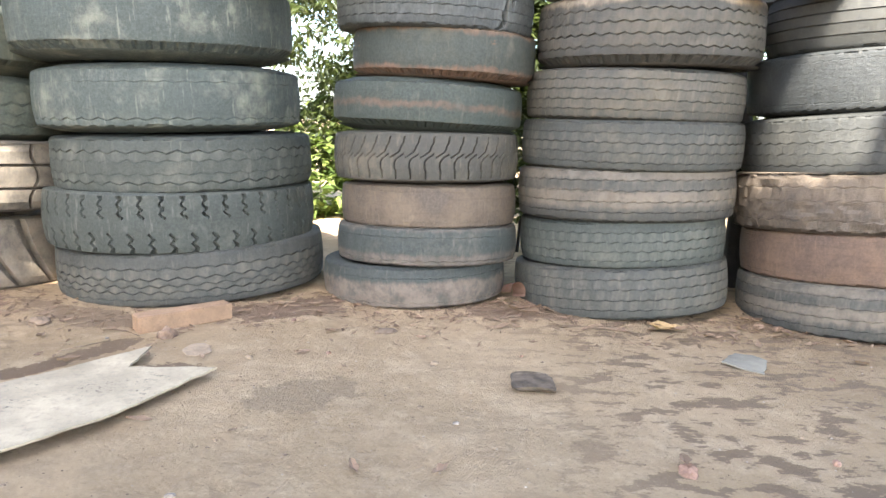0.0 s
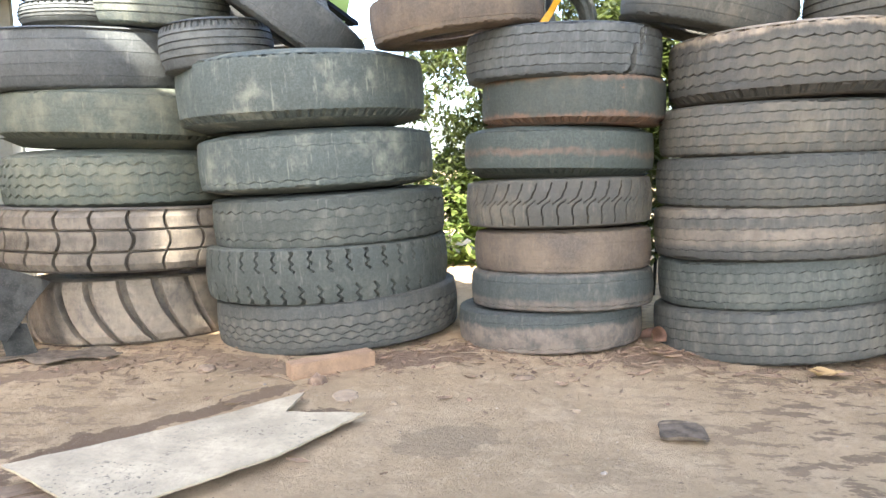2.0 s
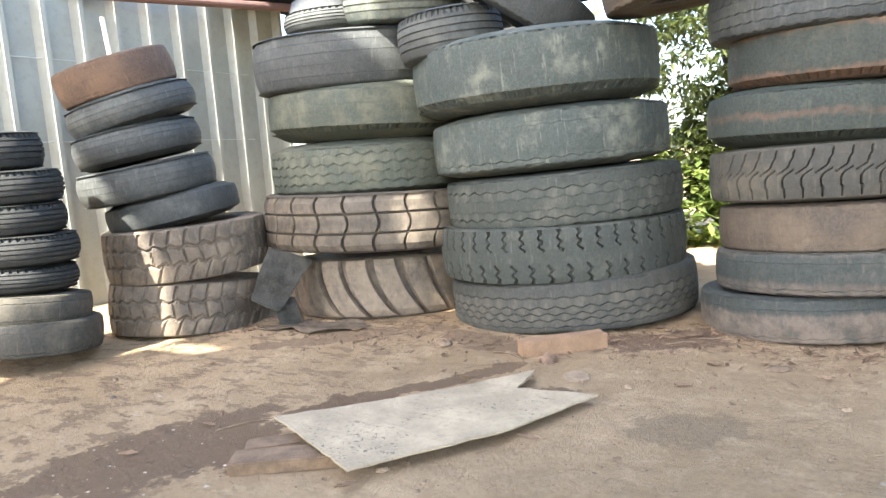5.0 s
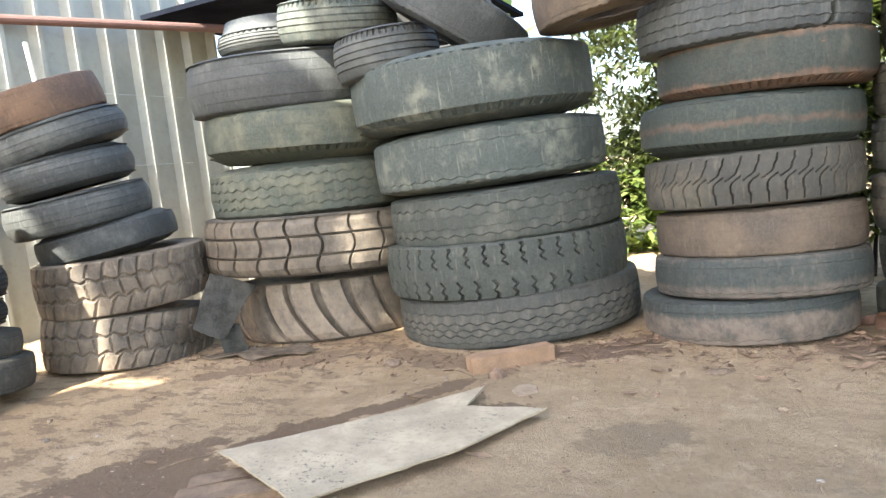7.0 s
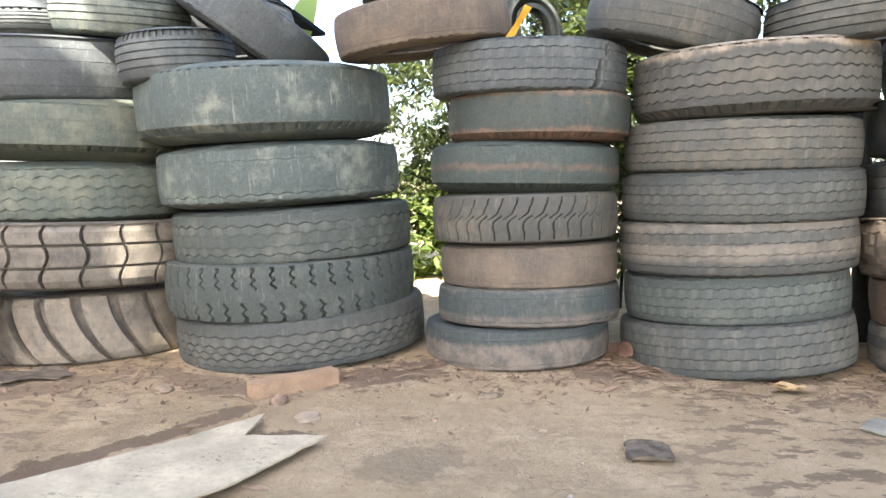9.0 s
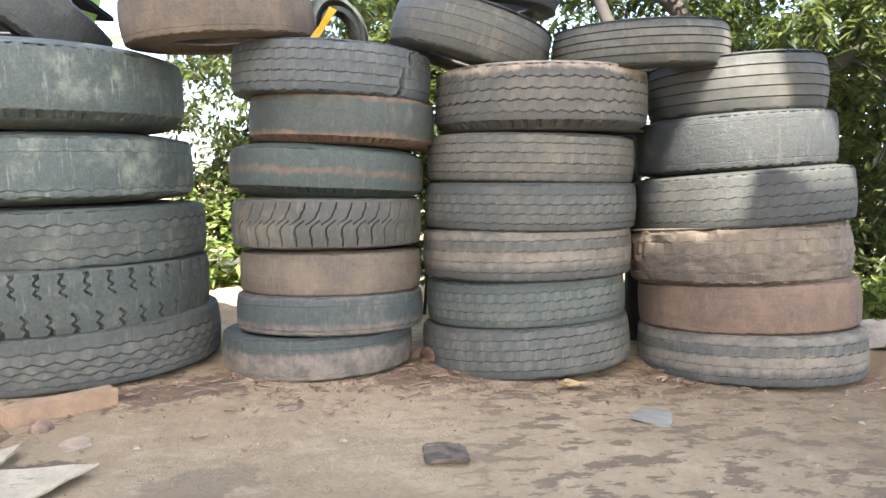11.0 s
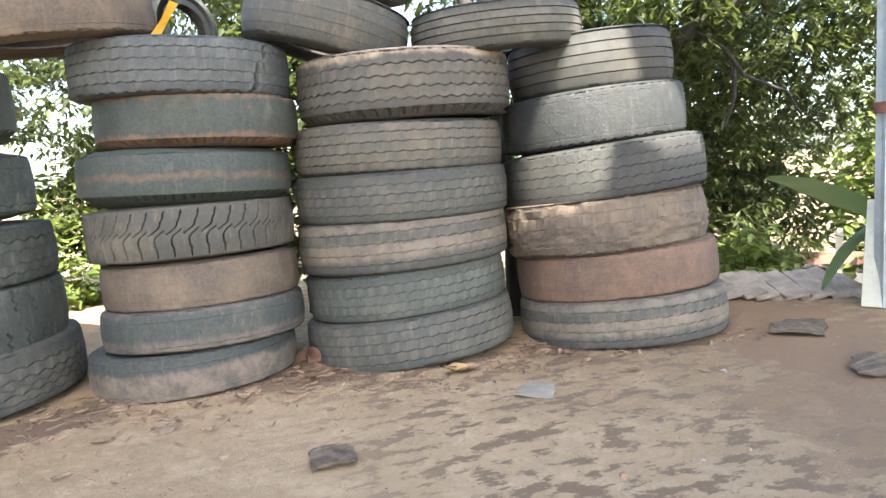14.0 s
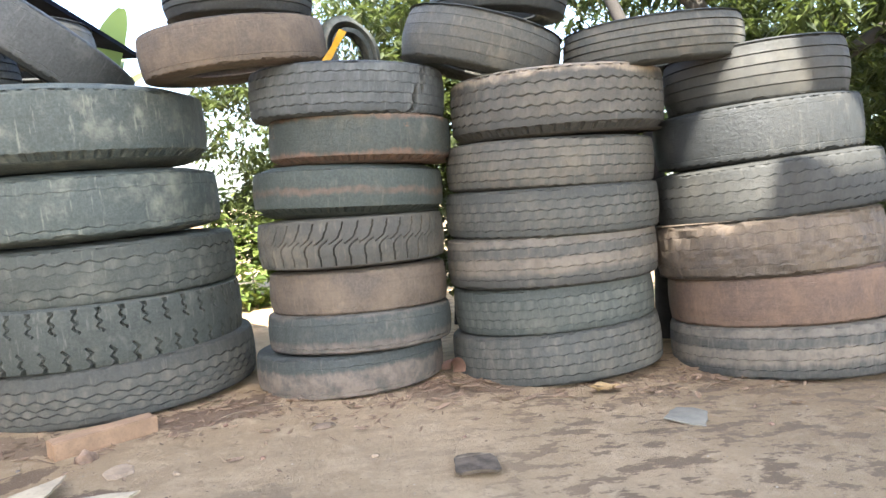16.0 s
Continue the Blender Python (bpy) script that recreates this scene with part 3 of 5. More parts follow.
# ---- the stacks: x, y, z, radius, tread height, slopes, kind, rubber, words ----
# big truck tyres beside the wooden block
stack([
    (-1.412, 3.280, 0.114, 0.698, 0.264, 0.052, -0.011, "block", "grey", "grey truck tyre at the foot of a stack"),
    (-1.457, 3.264, 0.387, 0.691, 0.274, 0.022, 0.001, "shoulder", "slate", "slate-black truck tyre in a stack"),
    (-1.440, 3.271, 0.656, 0.660, 0.248, 0.036, 0.012, "zig", "slate", "slate-grey truck tyre in a stack"),
    (-1.498, 3.250, 0.964, 0.656, 0.262, 0.037, 0.018, "worn", "slate_pale", "pale blotched truck tyre in a stack"),
    (-1.560, 3.227, 1.332, 0.685, 0.306, 0.024, 0.044, "edge", "slate_pale", "large blotched truck tyre on a stack"),
], 100)
# tall stack
stack([
    (-0.184, 3.175, 0.081, 0.491, 0.205, 0.043, -0.042, "worn", "mud_foot", "muddy truck tyre at the foot of a stack"),
    (-0.119, 3.175, 0.271, 0.484, 0.182, 0.017, -0.070, "worn", "slate_mud", "slate truck tyre with muddy foot"),
    (-0.116, 3.175, 0.475, 0.465, 0.202, 0.020, -0.047, "bald", "brown", "mud-brown truck tyre in a stack"),
    (-0.138, 3.175, 0.721, 0.488, 0.224, 0.022, -0.026, "curve", "grey_dusty", "dusty grey truck tyre in a stack"),
    (-0.137, 3.175, 0.969, 0.490, 0.206, -0.021, -0.007, "edge", "slate_stripe", "slate truck tyre with brown stripe"),
    (-0.060, 3.175, 1.221, 0.470, 0.222, -0.020, 0.016, "edge", "slate_red", "slate truck tyre with rusty mud"),
    (-0.114, 3.175, 1.454, 0.501, 0.232, -0.014, 0.035, "rib", "hazed_slate", "cracked dark slate truck tyre topping a stack"),
], 120)
# middle stack
stack([
    (0.932, 3.138, 0.095, 0.559, 0.252, 0.077, -0.081, "rib", "grey", "grey truck tyre at the foot of a stack"),
    (0.924, 3.141, 0.339, 0.536, 0.221, 0.066, -0.056, "rib_five", "slate", "slate truck tyre in a stack"),
    (0.921, 3.142, 0.580, 0.556, 0.241, 0.039, -0.033, "rib", "grey_stripe", "grey truck tyre with mud band"),
    (0.931, 3.139, 0.823, 0.562, 0.222, 0.017, 0.004, "rib_five", "grey", "grey truck tyre in a stack"),
    (0.927, 3.140, 1.056, 0.548, 0.223, 0.002, 0.011, "rib", "grey_dusty", "dusty grey truck tyre in a stack"),
    (0.974, 3.126, 1.351, 0.556, 0.302, 0.023, 0.029, "rib_slope", "dusty_top", "chipped grey truck tyre with dusty rim"),
], 140)
# leaning stack at the trees
stack([
    (2.086, 2.871, 0.089, 0.564, 0.249, 0.022, -0.089, "rib", "grey_stripe", "grey truck tyre with broad mud band"),
    (2.066, 2.884, 0.341, 0.544, 0.230, 0.048, -0.071, "bald", "clay", "clay-red muddy truck tyre in a stack"),
    (2.016, 2.915, 0.590, 0.550, 0.286, 0.041, -0.072, "chunky", "brown", "crumbling mud-brown truck tyre"),
    (2.017, 2.914, 0.873, 0.545, 0.254, 0.090, -0.034, "rib_five", "ebony", "dark brown-grey truck tyre in a leaning stack"),
    (1.977, 2.938, 1.154, 0.499, 0.253, 0.079, -0.013, "bald", "black", "smooth black tyre in a leaning stack"),
    (1.976, 2.939, 1.433, 0.442, 0.273, 0.067, -0.000, "road", "ebony", "dark umber tyre topping a leaning stack"),
], 160)
# loader tyres
stack([
    (-2.672, 3.240, 0.138, 0.621, 0.364, 0.026, -0.067, "diagonal", "tan", "tan muddy loader tyre on the ground"),
    (-2.672, 3.240, 0.569, 0.765, 0.322, -0.016, -0.018, "loader", "umber", "big umber-brown loader tyre in a stack"),
    (-2.687, 3.230, 0.887, 0.672, 0.257, -0.002, 0.008, "rough", "green", "green-grey truck tyre in a stack"),
    (-2.667, 3.244, 1.221, 0.683, 0.236, -0.035, 0.005, "edge", "green", "green-grey truck tyre in a stack"),
    (-2.758, 3.178, 1.541, 0.633, 0.315, -0.020, 0.066, "faint", "hazed_slate", "dark smooth truck tyre in a stack"),
    (-2.793, 3.153, 1.808, 0.380, 0.111, -0.017, 0.075, "car", "hazed_slate", "slate car tyre on a stack"),
], 180)
# mud tyres at the wall
stack([
    (-3.607, 2.398, 0.120, 0.479, 0.305, 0.011, -0.091, "mud", "tan", "tan mud-terrain tyre on the ground"),
    (-3.597, 2.411, 0.473, 0.486, 0.312, 0.022, 0.040, "mud", "tan", "brown mud-terrain tyre in a stack"),
    (-3.631, 2.369, 0.720, 0.394, 0.141, 0.113, 0.117, "bald", "hazed_slate", "slate worn tyre in a leaning stack"),
    (-3.708, 2.272, 0.904, 0.398, 0.198, 0.065, 0.143, "faint", "hazed_slate", "slate road tyre in a leaning stack"),
    (-3.729, 2.245, 1.119, 0.369, 0.166, 0.116, 0.148, "faint", "hazed_slate", "slate road tyre in a leaning stack"),
    (-3.733, 2.239, 1.321, 0.373, 0.155, 0.154, 0.249, "faint", "hazed_slate", "slate road tyre in a leaning stack"),
    (-3.775, 2.184, 1.513, 0.336, 0.206, 0.120, 0.282, "bald", "clay", "reddish brown worn tyre topping a stack"),
], 200)
# car tyres
stack([
    (-3.684, 1.443, 0.159, 0.335, 0.170, -0.017, -0.115, "worn", "grey_dusty", "dusty brown car tyre on the ground"),
    (-3.688, 1.435, 0.301, 0.308, 0.131, 0.001, -0.117, "worn", "grey_dusty", "dusty brown car tyre in a stack"),
    (-3.698, 1.416, 0.459, 0.287, 0.117, -0.030, -0.062, "car", "black", "black car tyre in a stack"),
    (-3.688, 1.434, 0.599, 0.290, 0.150, -0.018, -0.024, "car", "black", "black car tyre in a stack"),
    (-3.702, 1.408, 0.756, 0.280, 0.140, -0.037, 0.003, "car", "black", "black car tyre in a stack"),
    (-3.699, 1.415, 0.908, 0.279, 0.164, -0.020, 0.024, "car", "black", "black car tyre in a stack"),
    (-3.727, 1.361, 1.077, 0.268, 0.173, 0.007, 0.044, "car", "black", "black car tyre topping a stack"),
], 220)


# tyres laid across the tops of the stacks
def lying(x, y, z, r, h, gx, gy, kind, mat, words, seed, share=0.56):
    tyre(x, y, z, r, h, h * 1.12, gx, gy, kind, mat, words, seed, group="tyres on top of the stacks", rim_share=share)


lying(-0.647, 3.044, 1.677, 0.445, 0.202, 0.105, 0.090, "bald", "brown", "brown dusty tyre bridging two stacks", 301)
lying(0.596, 3.148, 1.672, 0.421, 0.255, -0.265, 0.094, "faint", "grey", "grey tyre tilted across two stacks", 302)
lying(1.451, 2.974, 1.622, 0.446, 0.206, 0.062, 0.063, "road", "grey", "grooved brown-grey tyre resting on a stack", 303)
lying(-0.62, 3.10, 1.93, 0.36, 0.18, 0.02, 0.10, "car", "black", "black tyre lying on a brown tyre", 304)
lying(0.70, 3.15, 1.93, 0.36, 0.19, -0.06, 0.08, "car", "black", "black tyre lying on a grey tyre", 305)
lying(-1.90, 2.90, 1.556, 0.290, 0.225, 0.06, 0.08, "car", "hazed_slate", "slate car tyre resting on a blotched tyre", 306)
lying(-1.566, 3.10, 1.735, 0.42, 0.225, -0.70, -0.15, "bald", "hazed_slate", "smooth slate tyre leaning steeply on others", 307)
lying(-2.28, 3.05, 1.835, 0.35, 0.22, -0.10, 0.15, "car", "slate_pale", "sunlit car tyre high on a stack", 308)

lying(-1.98, 3.76, 1.86, 0.40, 0.27, 0.06, 0.02, "faint", "black", "black tyre lying behind the leaning slate tyre", 309)

# ---- the shed at the far left: ribbed metal wall, beam and roof ----
SHEET = plain("painted_steel_sheet", (0.27, 0.28, 0.245), 0.12, 0.5, 2.0, 0.1, 0.1, (0.20, 0.20, 0.17))
PIPE = plain("red_oxide_pipe", (0.10, 0.052, 0.042), 0.2, 0.7, 5)
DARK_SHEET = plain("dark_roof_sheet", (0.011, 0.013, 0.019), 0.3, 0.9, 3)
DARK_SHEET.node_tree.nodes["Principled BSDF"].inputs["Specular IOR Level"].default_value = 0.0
GALV = plain("weathered_zinc", (0.42, 0.44, 0.43), 0.15, 0.5, 3, 0.3, 0.15)


def ribbed_wall(name, a, b, z0, z1, pitch, label):
    """A standing sheet with raised ribs from a to b."""
    a, b = Vector(a), Vector(b)
    run = (b - a).normalized()
    out = Vector((run.y, -run.x, 0))
    length = (b - a).length
    prof, s = [], 0.0
    while s < length:
        prof += [(s, 0), (s + pitch * 0.56, 0), (s + pitch * 0.74, 0.050), (s + pitch * 0.86, 0.050), (s + pitch * 0.94, 0)]
        s += pitch
    verts, n = [], len(prof)
    for thick in (0, 0.003):
        for z in (z0, z1):
            for q, d in prof:
                p = a + run * q + out * (d - thick)
                verts.append((p.x, p.y, z))
    faces = []
    for i in range(n - 1):
        faces += [(i, i + 1, n + i + 1, n + i), (2 * n + i + 1, 2 * n + i, 3 * n + i, 3 * n + i + 1), (n + i, n + i + 1, 3 * n + i + 1, 3 * n + i), (i + 1, i, 2 * n + i, 2 * n + i + 1)]
    faces += [(0, n, 3 * n, 2 * n), (n - 1, 2 * n + n - 1, 3 * n + n - 1, n + n - 1)]
    ob = link(name, mesh_from(name, verts, faces, SHEET))
    return tagged(ob, label, "wall", kind="structure")


ribbed_wall("wall_west", (-5.35, -1.5, 0), (-4.695, 4.45, 0), 0.0, 2.9, 0.27, "pale grey ribbed metal sheet wall")


def bar(name, a, b, rad, mat, sides=12):
    a, b = Vector(a), Vector(b)
    bm = bmesh.new()
    bmesh.ops.create_cone(bm, cap_ends=True, segments=sides, radius1=rad, radius2=rad, depth=(b - a).length)
    bmesh.ops.transform(bm, matrix=Matrix.Translation((a + b) / 2) @ (b - a).to_track_quat('Z', 'Y').to_matrix().to_4x4(), verts=bm.verts)
    return part(name, bm, mat)


tagged(bar("beam", (-4.93, 2.57, 2.28), (-3.60, 5.02, 2.28), 0.035, PIPE), "red-brown steel pipe along the metal wall", "beam", kind="structure")
for z in (1.22, 1.80):
    tagged(bar("wire", (-5.28, -1.0, z), (-4.69, 4.2, z), 0.003, GALV, 6), "thin grey wire along the metal wall", "wire", kind="structure")
tagged(bar("post", (-3.55, 4.9, 0), (-3.55, 4.9, 2.42), 0.045, PIPE), "red-brown steel pipe post under the roof", "post", kind="structure")
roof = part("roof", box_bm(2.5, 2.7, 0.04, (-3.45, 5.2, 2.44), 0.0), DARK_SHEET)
tagged(roof, "dark sheet roof seen from beneath", "roof", kind="structure")

# unseen sheet added over the near side to shade the yard; openings shape sun patches
from mathutils.geometry import tessellate_polygon
BLOCKER_Z = 7.5


def cast(p):
    """Where the way from p to the sun meets the added shading sheet."""
    k = (BLOCKER_Z - p[2]) / SUN.z
    return (p[0] + SUN.x * k, p[1] + SUN.y * k)


def gap(c, sx, sy, skew=0.0):
    x, y = cast(c)
    return [(x - sx - skew, y - sy), (x + sx - skew, y - sy), (x + sx + skew, y + sy), (x - sx + skew, y + sy)]


# openings cut to throw sun on the leaning stack, the loader tyres and the earth at the left
GAPS = [[(1.13, -2.84), (0.98, -2.60), (1.03, -2.40), (1.24, -2.18), (1.34, -1.98), (1.50, -1.98), (1.52, -2.30), (1.58, -2.43), (1.86, -2.45), (1.88, -2.74), (1.60, -2.84), (1.49, -2.77), (1.41, -2.68), (1.33, -2.72), (1.27, -2.90)], gap((-2.60, 2.75, 1.75), 0.34, 0.20, -0.10), gap((-3.05, 1.85, 0.05), 0.17, 0.06, 0.05), [(-2.69, -2.82), (-2.65, -2.99), (-2.58, -2.93), (-2.52, -2.66), (-2.57, -2.62)]]
loops = [[(-4.05, -9.5), (9, -9.5), (9, -1.30), (-4.50, -1.30), (-4.45, -3.05), (-3.86, -3.55), (-3.80, -4.1), (-4.05, -4.7)]] + GAPS
flat = [p for lp in loops for p in lp]
tris = tessellate_polygon([[Vector((x, y, 0)) for x, y in lp] for lp in loops])
bm = bmesh.new()
vs = [bm.verts.new((x, y, BLOCKER_Z)) for x, y in flat]
for t in tris:
    bm.faces.new([vs[i] for i in t])
blocker = part("roof_near", bm, DARK_SHEET)
tagged(blocker, "unseen dark sheet overhead with openings cut for sun patches", "roof", kind="structure")

# ---- things on the ground ----
BOARD = plain("pale_fibre_board", (0.365, 0.295, 0.195), 0.20, 0.9, 6, 0, 0.6, (0.20, 0.16, 0.115))
bs_tree = BOARD.node_tree
bs_node = bs_tree.nodes["Principled BSDF"]
old_link = bs_node.inputs["Base Color"].links[0].from_socket
bv = coords(bs_tree, shift=False)
sp = noise_tex(bs_tree, bv, 55, 6, 0.7)
zone = ramp(bs_tree, noise_tex(bs_tree, bv, 3.2, 3), 0.48, 0.62, 0.0, 1.0)
hit = bs_tree.nodes.new("ShaderNodeMath")
hit.operation = 'MULTIPLY'
bs_tree.links.new(ramp(bs_tree, sp, 0.57, 0.62, 0, 0.85), hit.inputs[0])
bs_tree.links.new(zone, hit.inputs[1])
bs_tree.links.new(mixc(bs_tree, hit.outputs[0], old_link, (0.07, 0.058, 0.045)), bs_node.inputs["Base Color"])
WOOD = plain("raw_red_wood", (0.27, 0.168, 0.098), 0.2, 0.75, 12, 0, 0.3)
OLD_WOOD = plain("grey_brown_old_wood", (0.165, 0.11, 0.066), 0.3, 0.9, 14, 0, 0.7)
SCRAP = plain("black_rubber_scrap", (0.098, 0.076, 0.054), 0.45, 0.9, 20, 0, 0.9, (0.16, 0.13, 0.10))
SCRAP.node_tree.nodes["Principled BSDF"].inputs["Specular IOR Level"].default_value = 0.15
PLASTIC = plain("dusty_grey_plastic", (0.20, 0.18, 0.138), 0.15, 0.6, 14, 0, 0.2)
STONE = plain("grey_slab", (0.225, 0.185, 0.145), 0.3, 0.9, 7, 0, 0.8)
CREAM = plain("cream_painted_panel", (0.48, 0.46, 0.35), 0.08, 0.5, 4, 0, 0.1)
YELLOW = plain("yellow_tape", (0.75, 0.42, 0.02), 0.1, 0.5, 8)


def sheet(name, outline, z_of, thick, mat, label, category, rag=0.006, seed=1, cuts=10):
    """A thin board or flap with the given outline, its edges slightly ragged, its height by z_of(x, y)."""
    r = random.Random(seed)
    ring_pts = []
    for (x0, y0), (x1, y1) in zip(outline, outline[1:] + outline[:1]):
        n = max(2, int(math.hypot(x1 - x0, y1 - y0) / 0.035))
        for k in range(n):
            f = k / n
            e = rag * (0 if k == 0 else 1)
            ring_pts.append((x0 + (x1 - x0) * f + r.uniform(-e, e), y0 + (y1 - y0) * f + r.uniform(-e, e)))
    tri = tessellate_polygon([[Vector((x, y, 0)) for x, y in ring_pts]])
    n = len(ring_pts)
    verts = [(x, y, z_of(x, y) + thick) for x, y in ring_pts] + [(x, y, z_of(x, y)) for x, y in ring_pts]
    faces = [tuple(t) for t in tri] + [(c + n, b + n, a + n) for a, b, c in tri] + [(i, (i + 1) % n, n + (i + 1) % n, n + i) for i in range(n)]
    bm = bmesh.new()
    bv = [bm.verts.new(v) for v in verts]
    for f in faces:
        bm.faces.new([bv[i] for i in f])
    bmesh.ops.recalc_face_normals(bm, faces=bm.faces)
    ob = part(name, bm, mat)
    return tagged(ob, label, category)


sheet("board", [(-1.755, 1.163), (-1.131, 1.973), (-1.117, 1.758), (-0.822, 1.779), (-0.992, 1.399), (-1.165, 1.145), (-1.29, 0.955)],
      lambda x, y: 0.026 + 0.032 * max(0, min(1, (-x - 1.0) / 0.7)) * max(0, min(1, (1.7 - y) / 0.6)), 0.007, BOARD, "pale grey torn fibre board lying on planks", "board", 0.004, 3)
for (x, y, l, w, h, turn, words) in ((-1.52, 1.02, 0.42, 0.11, 0.040, 32, "old grey-brown plank under the board"), (-1.62, 1.10, 0.30, 0.09, 0.036, 40, "short old plank under the board")):
    p = part("plank", box_bm(l, w, h, (0, 0, h / 2), 0.005), OLD_WOOD)
    p.matrix_world = pose(x, y, -0.004, 0, 0, turn)
    tagged(p, words, "plank")
blk = part("wooden_block", box_bm(0.40, 0.085, 0.072, (0, 0, 0.036), 0.004), WOOD)
blk.matrix_world = pose(-1.152, 2.364, -0.004, 0, 0, 41)
tagged(blk, "raw reddish wooden block against a tyre stack", "wood block")
sheet("rubber_flap", [(0.215, 1.715), (0.335, 1.70), (0.35, 1.72), (0.352, 1.82), (0.335, 1.848), (0.225, 1.865), (0.205, 1.845), (0.20, 1.735)], lambda x, y: 0.004 + 0.012 * math.sin((x - 0.2) * 18), 0.008, SCRAP, "black rubber flap lying on the earth", "rubber scrap", 0.003, 5)
sheet("plastic_piece", [(1.058, 2.05), (1.185, 1.957), (1.258, 2.088), (1.232, 2.16), (1.175, 2.193), (1.13, 2.15)], lambda x, y: 0.004 + 0.008 * math.sin(x * 20), 0.006, PLASTIC, "flat dusty grey plastic piece", "plastic scrap", 0.006, 6)
sheet("scrap_flap", [(2.55, 2.25), (2.75, 2.12), (2.95, 2.30), (2.85, 2.45), (2.70, 2.40)], lambda x, y: 0.004 + 0.02 * math.sin(x * 9) ** 2, 0.006, SCRAP, "crumpled dark scrap lying on the earth", "rubber scrap", 0.012, 7)
sheet("scrap_flap", [(2.35, 1.60), (2.60, 1.50), (2.75, 1.66), (2.52, 1.78)], lambda x, y: 0.004 + 0.03 * math.sin(x * 9) ** 2, 0.006, SCRAP, "crumpled dark scrap lying on the earth", "rubber scrap", 0.012, 8)
sheet("scrap_flap", [(-2.75, 2.33), (-2.55, 2.28), (-2.30, 2.50), (-2.45, 2.58), (-2.68, 2.50)], lambda x, y: 0.004 + 0.02 * math.sin(x * 12) ** 2, 0.006, SCRAP, "torn black rubber sheet lying on the earth", "rubber scrap", 0.012, 9)
# the black rubber sheet slumped between two stacks
sheet_pts = [[(-2.94, 2.43, 0.46), (-2.84, 2.50, 0.42), (-2.73, 2.56, 0.365)], [(-2.95, 2.35, 0.325), (-2.86, 2.40, 0.285), (-2.775, 2.45, 0.235)], [(-2.955, 2.27, 0.18), (-2.89, 2.30, 0.14), (-2.82, 2.34, 0.10)]]
bm = bmesh.new()
gridv = [[bm.verts.new(p) for p in row] for row in sheet_pts]
fold = [bm.verts.new(p) for p in ((-2.90, 2.37, 0.20), (-2.79, 2.44, 0.17), (-2.74, 2.45, 0.0), (-2.86, 2.38, 0.0))]
bm.faces.new(fold)
for i in range(2):
    for j in range(2):
        bm.faces.new((gridv[i][j], gridv[i][j + 1], gridv[i + 1][j + 1], gridv[i + 1][j]))
bmesh.ops.subdivide_edges(bm, edges=bm.edges[:], cuts=5, use_grid_fill=True, smooth=0.15)
for v in bm.verts:
    v.co += Vector((0.4, -0.7, 0.2)) * (0.03 * noise.noise(v.co * 8) + 0.012 * noise.noise(v.co * 21))
bmesh.ops.solidify(bm, geom=bm.faces[:], thickness=0.008)
DARK_RUBBER = plain("dark_rubber_sheet", (0.036, 0.035, 0.030), 0.35, 0.85, 14, 0, 0.8, (0.085, 0.078, 0.064))
DARK_RUBBER.node_tree.nodes["Principled BSDF"].inputs["Specular IOR Level"].default_value = 0.2
tagged(part("rubber_sheet", bm, DARK_RUBBER), "bent grey-black rubber sheet slumped between two tyre stacks", "rubber scrap")
sheet("scrap_flap", [(-2.95, 2.28), (-2.78, 2.30), (-2.66, 2.42), (-2.74, 2.52), (-2.90, 2.42)], lambda x, y: 0.004 + 0.015 * math.sin(x * 12) ** 2, 0.006, SCRAP, "black rubber sheet folded on the earth", "rubber scrap", 0.01, 11)

# the small tyre standing on a stack, with a strip of yellow tape
m_small = Matrix.Translation((-0.09, 3.16, 1.672)) @ Matrix.Rotation(radians(42), 4, 'Z') @ Matrix.Rotation(radians(84), 4, 'X')
tyre(0, 0, 0, 0.175, 0.055, 0.06, 0, 0, "faint", "slate", "small black tyre standing on a stack", 401, m=m_small, group="tyres on top of the stacks", rim_share=0.92)
bm = bmesh.new()
prev = None
for i in range(9):
    f = i / 8
    c = Vector((-0.205 + 0.095 * f, 2.94 + 0.01 * math.sin(f * 5), 1.60 + 0.145 * f))
    half = 0.013 + 0.010 * abs(f - 0.5)
    pair = [bm.verts.new(c + Vector((-half, 0, 0.4 * half))), bm.verts.new(c + Vector((half, 0.004, -0.4 * half)))]
    if prev:
        bm.faces.new((prev[0], prev[1], pair[1], pair[0]))
    prev = pair
bmesh.ops.solidify(bm, geom=bm.faces[:], thickness=0.002)
tagged(part("yellow_tape", bm, YELLOW), "strip of yellow tape hanging over a small tyre", "tape")

# ---- the far right: column, panel, slabs ----
RUST = plain("rusty_iron", (0.19, 0.075, 0.045), 0.3, 0.85, 12, 0, 0.5)
col = thing("column", pose(3.62, 2.40, 0), "weathered pale grey metal column with a rusty band", "column")
bm = bmesh.new()
bmesh.ops.create_cone(bm, cap_ends=True, segments=20, radius1=0.13, radius2=0.13, depth=4.0, matrix=Matrix.Translation((0, 0, 2.0)))
for v in bm.verts:
    k = 1 + 0.05 * math.cos(10 * math.atan2(v.co.y, v.co.x))
    v.co.x, v.co.y = v.co.x * k, v.co.y * k
part("shaft", bm, GALV, col)
bm = bmesh.new()
bmesh.ops.create_cone(bm, cap_ends=True, segments=24, radius1=0.145, radius2=0.145, depth=0.06, matrix=Matrix.Translation((0, 0, 1.12)))
part("band", bm, RUST, col, "rusty iron band")
pan = part("panel", box_bm(0.50, 0.02, 0.62, (0, 0, 0.31), 0.004), CREAM)
